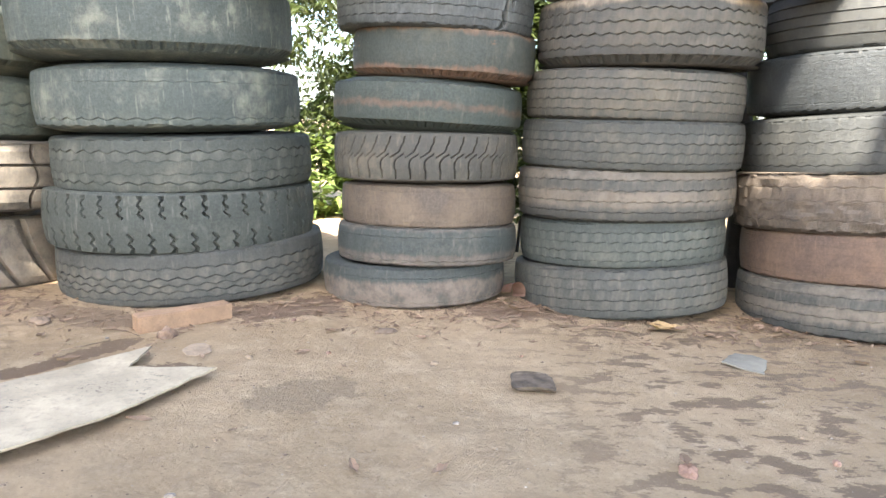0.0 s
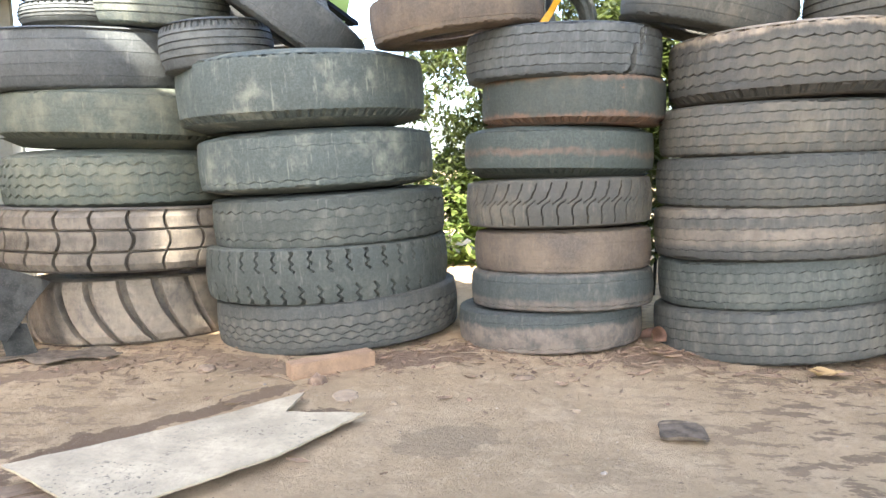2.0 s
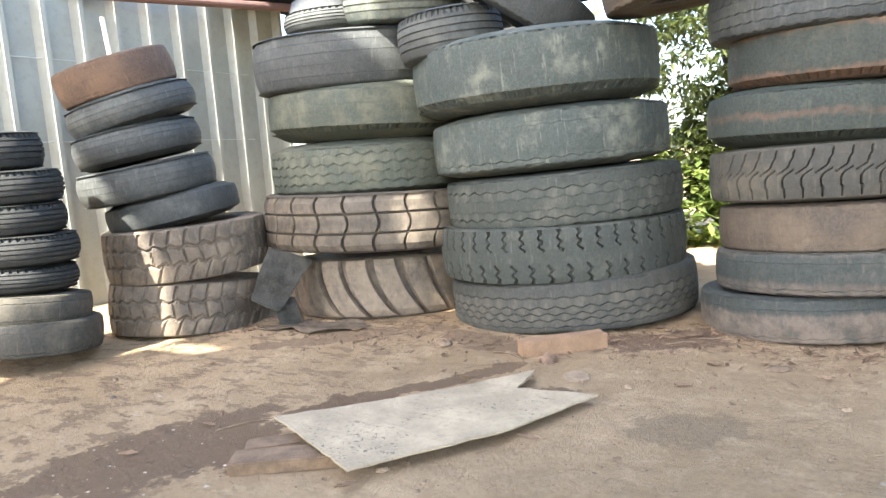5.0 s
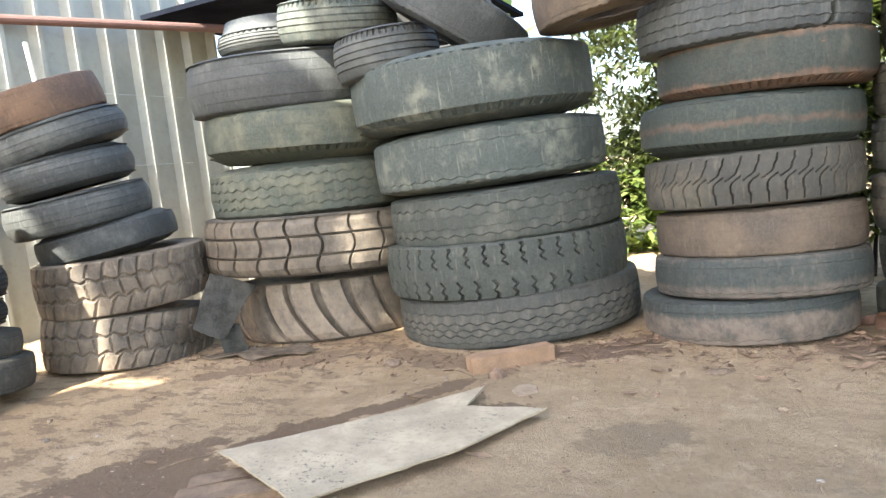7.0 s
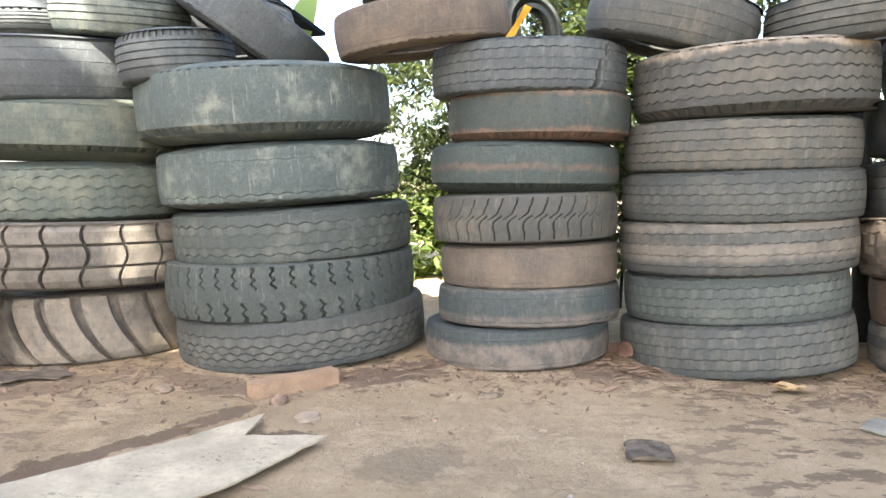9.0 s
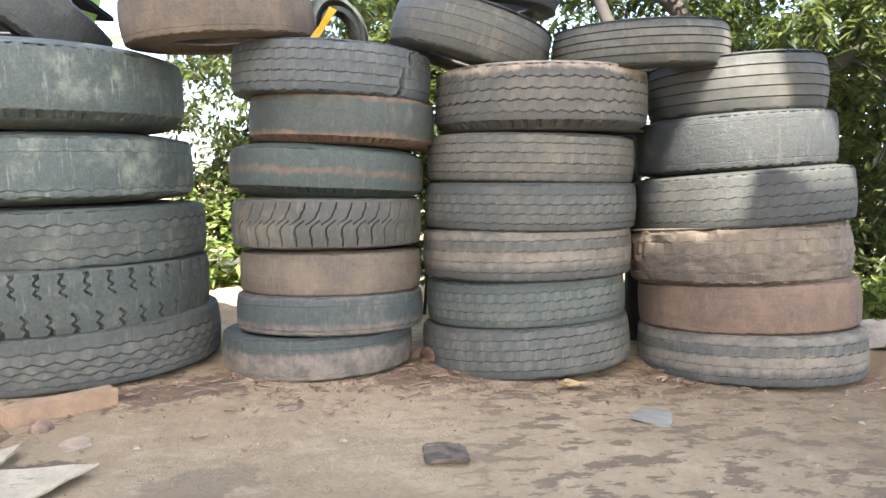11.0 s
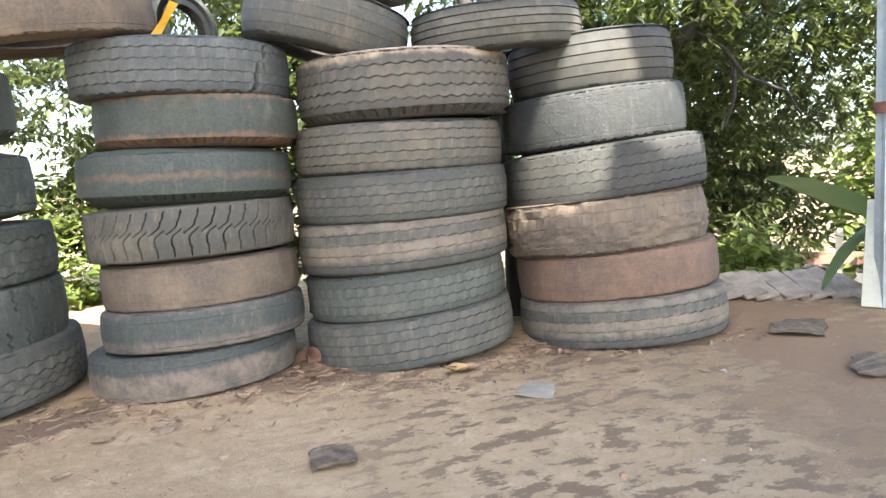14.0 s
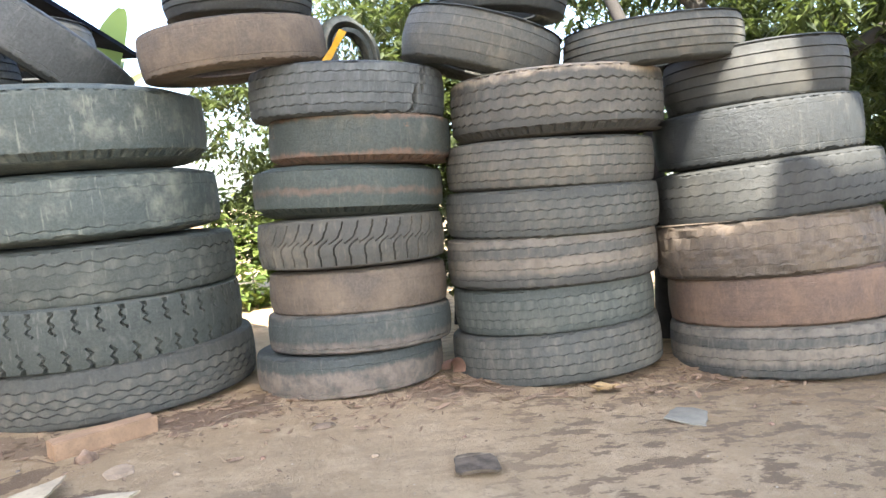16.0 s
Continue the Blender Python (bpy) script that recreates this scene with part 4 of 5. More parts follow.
pan.matrix_world = pose(3.56, 2.28, 0.0, -12, 0, -62)
tagged(pan, "cream painted panel leaning on a metal column", "panel")
slab_me = None
for i in range(10):
    f = i / 9
    r = random.Random(60 + i)
    if slab_me is None:
        slab_me = part("slab", box_bm(0.15, 0.42, 0.022, (0, 0, 0.0), 0.005), STONE)
        ob = slab_me
    else:
        ob = link("slab", slab_me.data)
    ob.matrix_world = pose(2.98 + 0.72 * f + r.uniform(-.02, .02), 3.26 - 0.42 * f + r.uniform(-.03, .03), 0.045 + r.uniform(-.01, .02), 12 + r.uniform(-4, 4), r.uniform(-13, -5), -20 + r.uniform(-10, 10))
    tagged(ob, "grey stone slab tilted at the yard's edge", "slab", "slabs at the yard's edge")
# distant fence below the yard
FENCE = plain("red_brown_boards", (0.24, 0.13, 0.09), 0.25, 0.8, 6)
PALE = plain("pale_wood", (0.62, 0.55, 0.46), 0.1, 0.7, 6)
fence = thing("fence", pose(5.6, 5.6, -0.9, 0, 0, -45), "weathered red-brown board fence below the yard", "fence")
for i in range(3):
    part("rail", box_bm(5.0, 0.04, 0.13, (0, 0, 0.20 + 0.22 * i), 0.004), FENCE if i != 1 else PALE, fence)
for i in range(7):
    part("post", box_bm(0.07, 0.07, 0.95, (-2.4 + 0.8 * i, 0.06, 0.475), 0.004), PALE if i > 3 else FENCE, fence)

# ---- plants ----
MANGO = leaf_material("mango_leaf", (0.013, 0.019, 0.010), (0.066, 0.080, 0.026), 0.36, 0.30)
BUSH = leaf_material("bush_leaf", (0.05, 0.085, 0.02), (0.17, 0.21, 0.055), 0.45, 0.42)
BANANA = leaf_material("banana_leaf", (0.11, 0.17, 0.08), (0.14, 0.21, 0.095), 0.35, 0.22)
DRY = leaf_material("dry_leaf", (0.12, 0.068, 0.042), (0.27, 0.175, 0.11), 0.8, 0.1)
BARK = plain("dark_bark", (0.022, 0.018, 0.014), 0.3, 0.9, 9, 0, 0.9)


def crown(name, clumps, count, size, width, mat, parent, seed, droop=0.6, per=9):
    """Leaves in drooping rosettes at the twig ends, spread through the given clumps (centre, radii)."""
    g = np.random.default_rng(seed)
    sizes = np.array([c[1][0] * c[1][1] * c[1][2] for c in clumps]) ** 0.6
    pick = g.choice(len(clumps), count // per, p=sizes / sizes.sum())
    verts, faces = [], []
    for ci in pick:
        (cx, cy, cz), (ra, rb, rc) = clumps[ci]
        d = g.normal(size=3)
        d /= np.linalg.norm(d)
        k = g.uniform(0.25, 1.0) ** 0.5
        tip = np.array((cx + ra * d[0] * k, cy + rb * d[1] * k, cz + rc * d[2] * k))
        for _ in range(per):
            a = g.uniform(0, 2 * np.pi)
            out = np.array((np.cos(a), np.sin(a), g.uniform(-droop - 0.5, 0.35)))
            out /= np.linalg.norm(out)
            side = np.cross(out, (0, 0, 1.0)) + g.normal(size=3) * 0.25
            side /= np.linalg.norm(side)
            l, w = size * g.uniform(0.6, 1.15), width * g.uniform(0.7, 1.2)
            b = tip + g.normal(size=3) * size * 0.25
            sag = np.array((0, 0, -l * 0.18))
            n = len(verts)
            verts += [b, b + out * l * 0.45 + side * w, b + out * l + sag, b + out * l * 0.45 - side * w]
            faces.append((n, n + 1, n + 2, n + 3))
    ob = link(name, mesh_from(name, verts, faces, mat), parent)
    return ob


def limb(parent, pts, r0, r1, name="limb"):
    """A tapered, slightly crooked branch through the points."""
    rows, n = [], len(pts)
    fine = []
    for i in range(n - 1):
        for k in range(5):
            f = k / 5
            fine.append(Vector(pts[i]).lerp(Vector(pts[i + 1]), f))
    fine.append(Vector(pts[-1]))
    verts, faces, s = [], [], 8
    for i, c in enumerate(fine):
        f = i / (len(fine) - 1)
        d = (fine[min(i + 1, len(fine) - 1)] - fine[max(i - 1, 0)]).normalized()
        q = d.to_track_quat('Z', 'Y').to_matrix()
        c = c + 0.03 * Vector((noise.noise(c * 2.1), noise.noise(c * 2.1 + Vector((9, 0, 0))), 0)) * min(1, f * 3)
        rad = (r0 + (r1 - r0) * f) * (1 + 0.12 * noise.noise(c * 5))
        verts += [c + q @ Vector((rad * math.cos(a * math.tau / s), rad * math.sin(a * math.tau / s), 0)) for a in range(s)]
    for i in range(len(fine) - 1):
        faces += [(i * s + a, i * s + (a + 1) % s, (i + 1) * s + (a + 1) % s, (i + 1) * s + a) for a in range(s)]
    faces.append(tuple(range((len(fine) - 1) * s, len(fine) * s)))
    return link(name, mesh_from(name, verts, faces, BARK, True), parent)


# mango tree behind the leaning stack, its limbs reaching over the right side
tree = tagged(new("tree"), "dark-leaved mango tree behind the leaning tyre stack", "tree")
limb(tree, [(2.75, 4.5, -0.9), (2.7, 4.45, 0.6), (2.85, 4.3, 1.5)], 0.16, 0.12, "trunk")
limb(tree, [(2.85, 4.3, 1.45), (3.25, 3.75, 1.78), (3.9, 3.6, 2.2), (5.0, 3.7, 2.6)], 0.055, 0.035)
limb(tree, [(2.85, 4.3, 1.45), (2.5, 4.6, 2.3), (1.9, 4.9, 3.0)], 0.09, 0.04)
limb(tree, [(3.30, 3.72, 1.80), (3.52, 3.66, 1.66), (3.70, 3.70, 1.48), (3.95, 3.55, 1.34), (4.05, 3.5, 1.15)], 0.021, 0.008)
limb(tree, [(3.62, 3.7, 1.55), (3.66, 3.75, 1.3), (3.62, 3.8, 1.1)], 0.02, 0.008)
limb(tree, [(3.9, 3.6, 2.2), (4.5, 4.3, 2.6), (5.2, 5.2, 2.8)], 0.05, 0.02)
crown("crown", [((3.4, 4.6, 1.9), (0.8, 0.9, 0.7)), ((4.4, 4.4, 2.2), (0.9, 1.1, 0.7)), ((4.0, 5.0, 1.2), (0.9, 0.8, 0.7)), ((5.2, 4.8, 1.7), (0.9, 1.0, 0.9)), ((3.2, 5.0, 0.9), (0.7, 0.6, 0.7)),
                ((2.2, 5.2, 3.2), (1.4, 1.0, 0.8)), ((4.8, 5.6, 0.7), (0.9, 0.8, 0.6)), ((3.3, 4.2, 2.8), (1.3, 1.0, 0.5)), ((5.5, 4.0, 2.5), (1.0, 1.0, 0.8)), ((4.2, 5.6, 1.6), (1.3, 0.7, 1.1)), ((5.6, 5.8, 1.4), (1.2, 0.8, 1.2)), ((3.0, 5.3, 2.0), (0.9, 0.7, 1.0)), ((4.4, 5.2, 0.35), (1.0, 0.6, 0.6)), ((5.3, 5.4, 0.2), (0.9, 0.6, 0.7)), ((3.55, 3.55, 2.15), (0.5, 0.35, 0.3)), ((3.2, 3.75, 1.95), (0.45, 0.3, 0.3))], 46000, 0.115, 0.021, MANGO, tree, 21)
tree = tagged(new("tree"), "tall dark-leaved tree below the yard's edge", "tree")
limb(tree, [(5.6, 6.9, -0.95), (5.5, 6.8, 1.0), (5.2, 6.7, 2.6)], 0.14, 0.07, "trunk")
limb(tree, [(5.5, 6.8, 1.0), (6.3, 6.4, 1.9), (6.9, 6.1, 2.8)], 0.07, 0.03)
crown("crown", [((5.0, 6.7, 2.7), (1.6, 0.7, 1.0)), ((6.7, 6.0, 2.4), (1.3, 1.0, 1.2)), ((3.3, 6.7, 2.7), (1.4, 0.7, 0.9)), ((7.6, 4.6, 2.2), (0.9, 1.2, 1.2))], 9000, 0.17, 0.025, MANGO, tree, 26)
trunk = tagged(new("tree"), "slim dark trunk standing between two tyre stacks", "tree")
limb(trunk, [(1.71, 3.46, -0.02), (1.72, 3.5, 0.7), (1.70, 3.65, 1.6), (1.5, 4.1, 2.6)], 0.062, 0.035, "trunk")
crown("crown", [((1.4, 4.6, 2.9), (1.1, 0.9, 0.6)), ((0.5, 5.2, 2.7), (0.9, 0.8, 0.6))], 3500, 0.17, 0.022, MANGO, trunk, 22)
# trees behind the gap between the stacks
tree = tagged(new("tree"), "leafy tree behind the tyre stacks", "tree")
limb(tree, [(-0.7, 6.6, -0.05), (-0.75, 6.5, 1.0), (-1.0, 6.6, 2.2)], 0.09, 0.05, "trunk")
limb(tree, [(-0.75, 6.5, 1.0), (-0.3, 6.7, 1.9), (0.2, 6.9, 2.9)], 0.05, 0.02)
crown("crown", [((-1.15, 6.4, 1.75), (0.75, 0.7, 0.62)), ((-0.9, 6.6, 1.0), (0.45, 0.6, 0.6)), ((-0.1, 6.8, 2.5), (0.9, 0.8, 0.7)), ((-1.2, 6.5, 0.75), (0.5, 0.5, 0.4)), ((-1.0, 6.6, 2.3), (0.8, 0.6, 0.5)), ((0.6, 6.6, 2.7), (0.8, 0.6, 0.6))], 17000, 0.11, 0.019, MANGO, tree, 23)
for k, (cl, cnt, sz, wd, words) in enumerate((
        ([((-1.35, 6.0, 0.32), (0.85, 0.5, 0.42)), ((-0.4, 6.2, 0.35), (0.7, 0.5, 0.4)), ((-1.1, 6.6, 0.7), (0.8, 0.4, 0.45))], 3400, 0.14, 0.035, "bright green bush in the sun behind the stacks"),
        ([((4.35, 4.35, 0.0), (0.34, 0.34, 0.30)), ((4.7, 4.5, -0.15), (0.3, 0.3, 0.25))], 900, 0.13, 0.03, "bright green bush below the yard's edge"),
        ([((6.0, 7.5, 0.8), (2.6, 0.8, 1.4)), ((3.0, 8.2, 1.0), (2.6, 0.8, 1.6)), ((8.5, 5.5, 0.8), (1.6, 1.6, 1.4)), ((5.4, 6.6, 0.1), (2.2, 0.5, 0.9)), ((7.0, 5.2, 0.2), (0.9, 0.9, 1.1)), ((4.2, 7.0, 1.6), (2.0, 0.5, 1.4))], 15000, 0.20, 0.045, "sunlit hedge of mixed green leaves"),
        ([((1.6, 5.4, 0.55), (0.8, 0.5, 0.55)), ((1.2, 5.6, 0.9), (0.6, 0.35, 0.5))], 1800, 0.12, 0.034, "green bush behind the middle stacks"))):
    bush = tagged(new("bush"), words, "bush")
    for s in range(4):
        (cx, cy, cz), _ = cl[s % len(cl)]
        limb(bush, [(cx + 0.05 * s, cy, ground_z(cx, cy) - 0.03), (cx + 0.1 * (s - 1.5), cy + 0.05 * s, cz)], 0.015, 0.006, "stem")
    crown("foliage", cl, cnt, sz, wd, BUSH, bush, 30 + k, 0.2, 7)
bush = tagged(new("bush"), "dark-leaved shrub close behind the middle stacks", "bush")
for x, top in ((0.40, 1.9), (0.52, 1.5), (1.72, 1.7), (1.85, 1.4)):
    limb(bush, [(x, 4.3, ground_z(x, 4.3) - 0.03), (x + 0.05, 4.32, top * 0.5), (x - 0.04, 4.28, top)], 0.014, 0.006, "stem")
crown("foliage", [((0.42, 4.3, 0.75), (0.30, 0.25, 0.5)), ((0.45, 4.3, 1.35), (0.32, 0.25, 0.5)), ((0.4, 4.3, 1.75), (0.35, 0.25, 0.3)), ((1.78, 4.35, 1.0), (0.30, 0.25, 0.6)), ((1.7, 4.3, 1.5), (0.3, 0.25, 0.4))], 6500, 0.10, 0.024, MANGO, bush, 41, 0.4, 8)


def big_leaf(parent, base, tip, width, sag, name="leaf"):
    """A long broad leaf with a midrib, arching from base to tip."""
    base, tip = Vector(base), Vector(tip)
    run = tip - base
    side = run.cross(Vector((0, 0, 1))).normalized()
    bm = bmesh.new()
    prev = None
    for i in range(15):
        f = i / 14
        c = base + run * f + Vector((0, 0, sag * 4 * f * (1 - f)))
        w = width * (math.sin(math.pi * min(1, f * 0.92 + 0.06)) ** 0.6)
        row = [bm.verts.new(c + side * w * s + Vector((0, 0, 0.35 * w * abs(s) * (1 if s < 0 else -0.6) + 0.01 * noise.noise(c * 9 + Vector((s, 0, 0)))))) for s in (-1, -0.5, 0, 0.5, 1)]
        if prev:
            for j in range(4):
                bm.faces.new((prev[j], prev[j + 1], row[j + 1], row[j]))
        prev = row
    return part(name, bm, BANANA, parent, smooth=True)


ban = tagged(new("banana_plant"), "banana plant with broad green leaves beside the column", "plant")
limb(ban, [(3.82, 2.72, -0.1), (3.82, 2.70, 0.2), (3.80, 2.66, 0.5)], 0.07, 0.04, "stem")
big_leaf(ban, (3.78, 2.62, 0.46), (3.06, 2.80, 0.77), 0.13, 0.03)
big_leaf(ban, (3.80, 2.66, 0.45), (3.46, 2.78, 0.05), 0.11, 0.08)
ban = tagged(new("banana_plant"), "banana plant with pale sunlit leaves behind the stacks", "plant")
limb(ban, [(-2.6, 6.3, 0), (-2.6, 6.3, 1.2), (-2.55, 6.3, 1.9)], 0.10, 0.06, "stem")
for tip in ((-1.75, 6.1, 2.25), (-2.15, 6.0, 2.75), (-3.2, 6.1, 2.7), (-1.9, 6.2, 1.75), (-2.5, 6.9, 2.8)):
    big_leaf(ban, (-2.55, 6.3, 1.85), tip, 0.17, 0.10)


tagged(bar("stick", (-4.60, 2.92, -0.01), (-4.765, 2.845, 2.12), 0.017, PALE), "pale wooden stick leaning on the metal wall", "stick")


# ---- fallen leaves, pebbles and litter ----
def dry_leaf_mesh(l, w, curl, seed):
    r = random.Random(seed)
    verts, faces = [], []
    for i in range(6):
        f = i / 5
        half = w * math.sin(math.pi * (0.06 + 0.9 * f)) ** 1.2 * r.uniform(0.65, 1.1)
        for s in (-1, 0, 1):
            verts.append((l * (f - 0.5), half * s, 0.004 + curl * (abs(s) * half * 1.4 + 0.25 * l * (2 * f - 1) ** 2) + r.uniform(0, 0.008)))
    for i in range(5):
        for j in range(2):
            a = i * 3 + j
            faces.append((a, a + 1, a + 4, a + 3))
    return mesh_from("dry_leaf", verts, faces, DRY)


YELLOW_LEAF = leaf_material("yellow_dry_leaf", (0.27, 0.17, 0.075), (0.32, 0.21, 0.095), 0.75, 0.12)
leaf_shapes = [dry_leaf_mesh(0.10, 0.022, 0.5, 1), dry_leaf_mesh(0.085, 0.018, 0.5, 2), dry_leaf_mesh(0.12, 0.026, 0.3, 3)]
spots = []
r = random.Random(5)
for cx, cy, sx, sy, n in ((0.33, 2.80, 0.12, 0.10, 24), (-0.68, 2.72, 0.16, 0.10, 22), (1.50, 2.52, 0.14, 0.07, 8), (-2.05, 2.55, 0.25, 0.10, 8), (0.80, 2.45, 0.35, 0.08, 8), (1.9, 2.22, 0.3, 0.08, 5),
                          (-0.2, 2.45, 0.4, 0.12, 7), (-1.2, 2.1, 0.25, 0.12, 8), (-1.6, 1.6, 0.9, 0.5, 6), (1.2, 1.9, 1.2, 0.6, 3)):
    spots += [(r.gauss(cx, sx), r.gauss(cy, sy)) for _ in range(n)]
for x, y in spots:
    ob = link("dry_leaf", r.choice(leaf_shapes))
    ob.matrix_world = pose(x, y, ground_z(x, y) + 0.001, r.uniform(-12, 12), r.uniform(-12, 12), r.uniform(0, 360)) @ Matrix.Scale(r.uniform(0.35, 0.8), 4)
    tagged(ob, "dry brown curled leaf fallen on the earth", "leaf", "fallen leaves")
for x, y, s, turn in ((0.95, 2.50, 1.5, 20), (-1.30, 1.72, 1.0, 60), (-0.93, 1.40, 0.9, 10), (0.62, 1.25, 1.0, 80), (1.52, 2.45, 1.2, 95), (1.744, 2.345, 1.0, 15), (1.43, 2.68, 1.2, 40), (1.49, 2.69, 1.0, 120), (0.33, 2.72, 1.3, 30), (0.385, 2.665, 1.2, 150), (1.03, 2.47, 1.1, 160), (-1.285, 0.935, 0.9, 70), (-1.38, 1.86, 0.9, 100)):
    ob = link("dry_leaf", leaf_shapes[1])
    z = 0.055 if (x, y) == (-1.30, 1.72) else ground_z(x, y) + 0.006
    ob.matrix_world = pose(x, y, z, 0, 8, turn) @ Matrix.Scale(s, 4)
    tagged(ob, "yellow-brown dry leaf lying flat", "leaf", "fallen leaves")


for x, y, turn, s in ((0.955, 2.485, 12, 1.5), (1.035, 2.50, -8, 0.9)):
    me = dry_leaf_mesh(0.085, 0.022, 0.6, 21)
    me.materials[0] = YELLOW_LEAF
    ob = link("dry_leaf", me)
    ob.matrix_world = pose(x, y, ground_z(x, y) + 0.006, 22, 5, turn) @ Matrix.Scale(s, 4)
    tagged(ob, "yellow dry leaf curled against the foot of a stack", "leaf", "fallen leaves")


def scatter(name, count, box, lo, hi, mat, seed, flat=0.6, label="", category=""):
    """Loose grit: small lumps strewn over a stretch of the ground."""
    g = random.Random(seed)
    verts, faces = [], []
    for _ in range(count):
        x, y = g.uniform(box[0], box[2]), g.uniform(box[1], box[3])
        s = g.uniform(lo, hi) * (1 if g.random() > 0.06 else 1.8)
        z = ground_z(x, y)
        n = len(verts)
        a0 = g.uniform(0, 6.28)
        for k in range(5):
            a = a0 + k * 1.2566
            q = s * g.uniform(0.7, 1.2)
            verts.append((x + q * math.cos(a), y + q * 0.8 * math.sin(a), z - 0.001))
        verts.append((x + g.uniform(-.3, .3) * s, y, z + s * flat * g.uniform(0.7, 1.2)))
        faces += [(n + k, n + (k + 1) % 5, n + 5) for k in range(5)]
    ob = link(name, mesh_from(name, verts, faces, mat))
    return tagged(ob, label, category, kind="stuff")


GRIT = plain("pale_grit", (0.38, 0.31, 0.235), 0.3, 0.9, 30)
CHIP = plain("pale_chips", (0.46, 0.38, 0.30), 0.25, 0.9, 30)
DIRT = plain("dark_dirt_crumbs", (0.18, 0.125, 0.08), 0.3, 0.95, 30)
scatter("pebbles", 420, (-4.0, 0.3, 3.4, 3.2), 0.0025, 0.006, GRIT, 71, 0.7, "small pale pebbles strewn over the earth", "pebbles")
scatter("dirt_crumbs", 3400, (-4.0, 0.3, 3.4, 3.0), 0.002, 0.006, DIRT, 72, 0.5, "dark crumbs of earth and bark", "dirt")
scatter("chips", 90, (-2.7, 0.4, -1.5, 1.45), 0.004, 0.012, CHIP, 73, 0.25, "pale chips strewn over damp earth", "chips")
# broken leaf bits along the feet of the stacks
g = random.Random(9)
verts, faces = [], []
for _ in range(1500):
    x = g.uniform(-3.2, 2.6)
    y = 2.62 - 0.02 * x * x + g.gauss(0, 0.16 if x > -0.4 else 0.24) + (0.15 if -0.9 < x < -0.5 or 0.2 < x < 0.5 else 0)
    a, l, w = g.uniform(0, 6.28), g.uniform(0.01, 0.04), g.uniform(0.003, 0.010)
    z = ground_z(x, y) + 0.003
    c, s = math.cos(a), math.sin(a)
    n = len(verts)
    verts += [(x - l * c, y - l * s, z), (x - w * s, y + w * c, z + g.uniform(0, 0.008)), (x + l * c, y + l * s, z + g.uniform(0, 0.012)), (x + w * s, y - w * c, z)]
    faces.append((n, n + 1, n + 2, n + 3))
tagged(link("leaf_litter", mesh_from("leaf_litter", verts, faces, DRY)), "brown leaf bits along the feet of the stacks", "litter", kind="stuff")


# ---- small debris ----
CLAY = plain("red_brown_clay", (0.26, 0.15, 0.10), 0.2, 0.8, 15, 0, 0.4)
bm = bmesh.new()
prev = None
for i in range(13):
    a = radians(-20 + 220 * i / 12)
    row = [bm.verts.new(((0.05 + 0.012 * f) * math.cos(a), (0.05 + 0.012 * f) * math.sin(a), 0.11 * f + 0.008 * noise.noise(Vector((i, f * 5, 0))))) for f in (0, 0.5, 1)]
    if prev:
        for j in range(2):
            bm.faces.new((prev[j], row[j], row[j + 1], prev[j + 1]))
    prev = row
bmesh.ops.solidify(bm, geom=bm.faces[:], thickness=0.006)
cup = part("broken_cup", bm, CLAY, smooth=True)
cup.matrix_world = pose(0.31, 2.96, 0.038, 75, 20, 30) @ Matrix.Scale(0.8, 4)
tagged(cup, "broken red-brown clay cup between two stacks", "cup")


def lump(name, x, y, size, flat, mat, label, category, seed):
    """A rough stone or crumpled scrap on the ground."""
    bm = bmesh.new()
    bmesh.ops.create_icosphere(bm, subdivisions=3, radius=1.0)
    for v in bm.verts:
        k = 1 + 0.28 * noise.noise(v.co * 1.7 + Vector((seed, 0, 0))) + 0.10 * noise.noise(v.co * 5 + Vector((seed, 0, 0)))
        v.co = Vector((v.co.x * k * size, v.co.y * k * size * 0.75, max(-0.2, v.co.z * k) * size * flat))
    ob = part(name, bm, mat)
    ob.matrix_world = pose(x, y, ground_z(x, y) + 0.1 * size * flat, 0, 0, seed * 53)
    return tagged(ob, label, category)


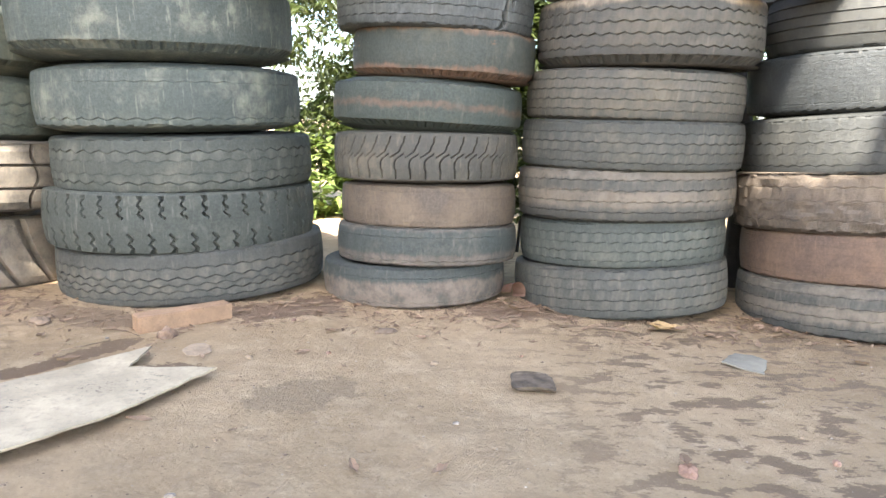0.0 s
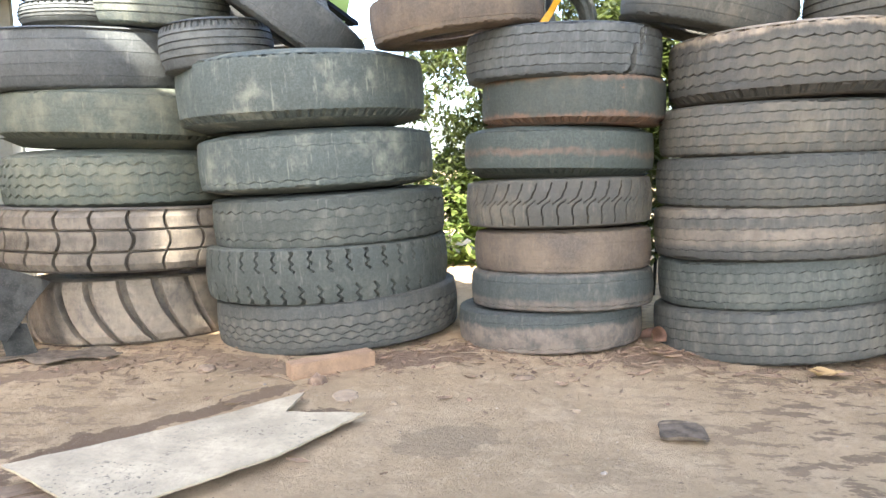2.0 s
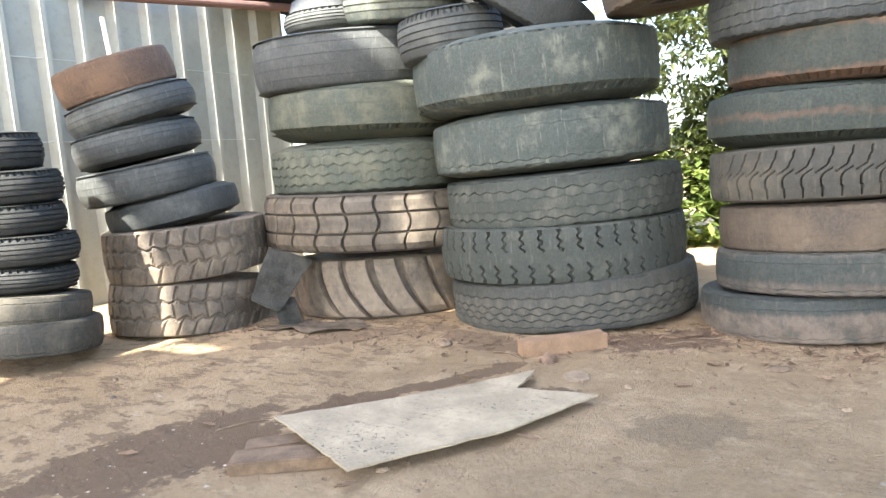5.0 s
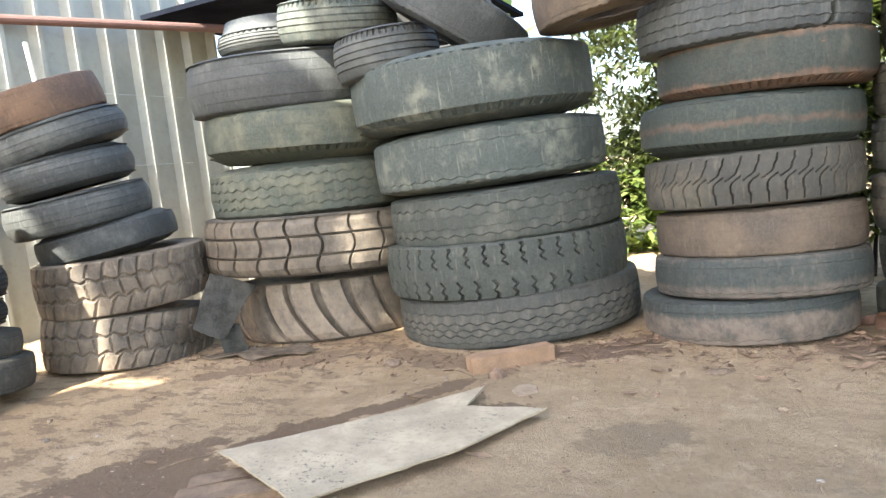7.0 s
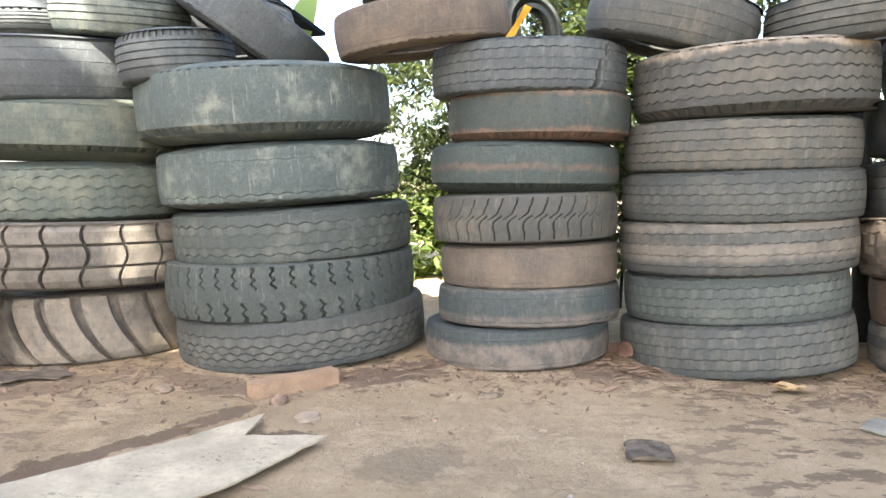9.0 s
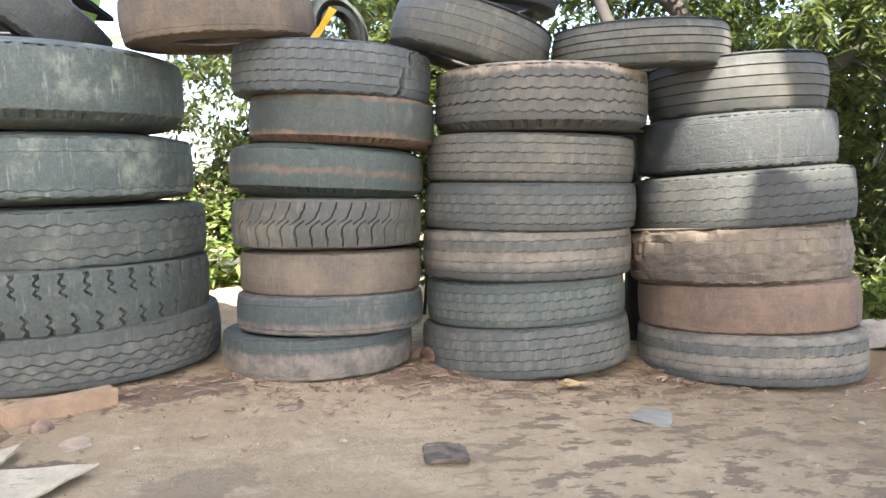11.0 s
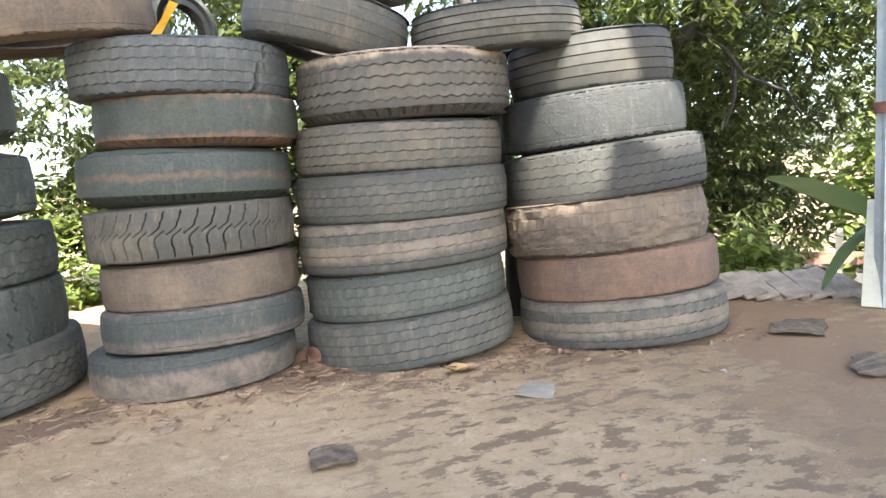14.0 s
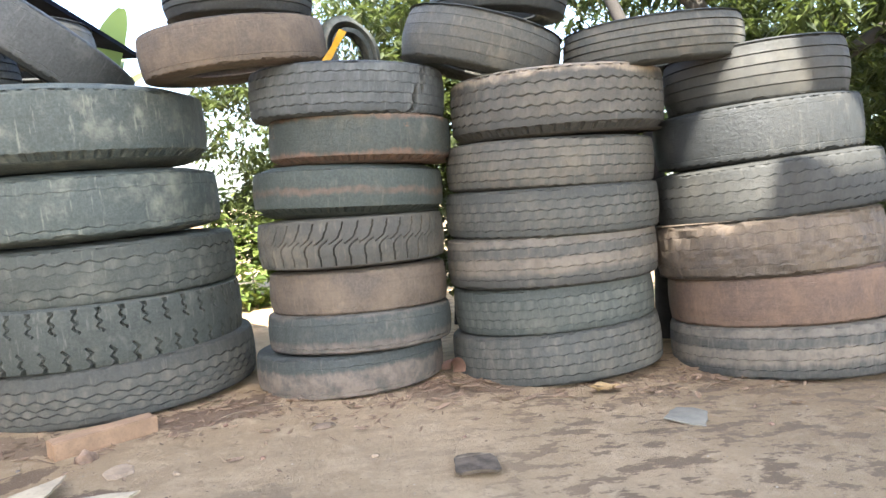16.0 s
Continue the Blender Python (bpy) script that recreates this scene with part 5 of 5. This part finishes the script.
CRUMB = plain("crumpled_brown_leaf", (0.20, 0.13, 0.085), 0.4, 0.9, 25, 0, 0.9)
lump("crumpled_leaf", -1.157, 2.19, 0.042, 0.9, CRUMB, "crumpled brown leaf beside the wooden block", "leaf", 1)
EARTHY = plain("earthy_stone", (0.27, 0.195, 0.125), 0.25, 0.9, 15, 0, 0.7)
lump("flat_stone", -0.985, 2.05, 0.07, 0.10, EARTHY, "flat grey stone sunk in the earth", "stone", 2)
lump("stone", -1.75, 2.33, 0.055, 0.45, DIRT, "dark round stone sunk in the earth", "stone", 3)
lump("flat_stone", -0.28, 2.36, 0.05, 0.2, DIRT, "dark flat stone sunk in the earth", "stone", 4)
lump("stone", 0.62, 1.22, 0.035, 0.5, CLAY, "small red-brown stone on the earth", "stone", 5)
for k in range(26):
    rr = random.Random(200 + k)
    lump("stone", rr.uniform(-3.0, 2.8), rr.uniform(0.9, 2.5), rr.uniform(0.008, 0.018), rr.uniform(0.5, 0.8), rr.choice((EARTHY, STONE, CLAY)), "small loose stone on the earth", "stone", 10 + k)


# ---- twigs among the litter ----
TWIG = plain("dry_twig", (0.20, 0.14, 0.09), 0.3, 0.9, 20, 0, 0.5)
rt = random.Random(77)
for cx, cy in ((-0.70, 2.62), (-0.55, 2.72), (-0.80, 2.74), (0.30, 2.66), (0.40, 2.75), (-0.30, 2.50), (0.75, 2.48), (1.45, 2.45), (1.62, 2.50), (-1.35, 2.22), (-1.55, 2.35), (-2.05, 2.45), (-2.30, 2.40), (-1.95, 1.20), (-2.25, 1.45), (-1.42, 2.05)):
    a, l = rt.uniform(-0.6, 0.9), rt.uniform(0.03, 0.10)
    x0, y0 = cx - l * math.cos(a), cy - l * math.sin(a)
    x1, y1 = cx + l * math.cos(a), cy + l * math.sin(a)
    mid_p = (cx + rt.uniform(-.008, .008), cy + rt.uniform(-.008, .008), ground_z(cx, cy) + rt.uniform(0.003, 0.010))
    tw = limb(None, [(x0, y0, ground_z(x0, y0) + 0.001), mid_p, (x1, y1, ground_z(x1, y1) + 0.002)], 0.0032, 0.0016, "twig")
    tw.data.materials[0] = TWIG
    tagged(tw, "thin dry brown twig lying on the earth", "twig", "fallen twigs")
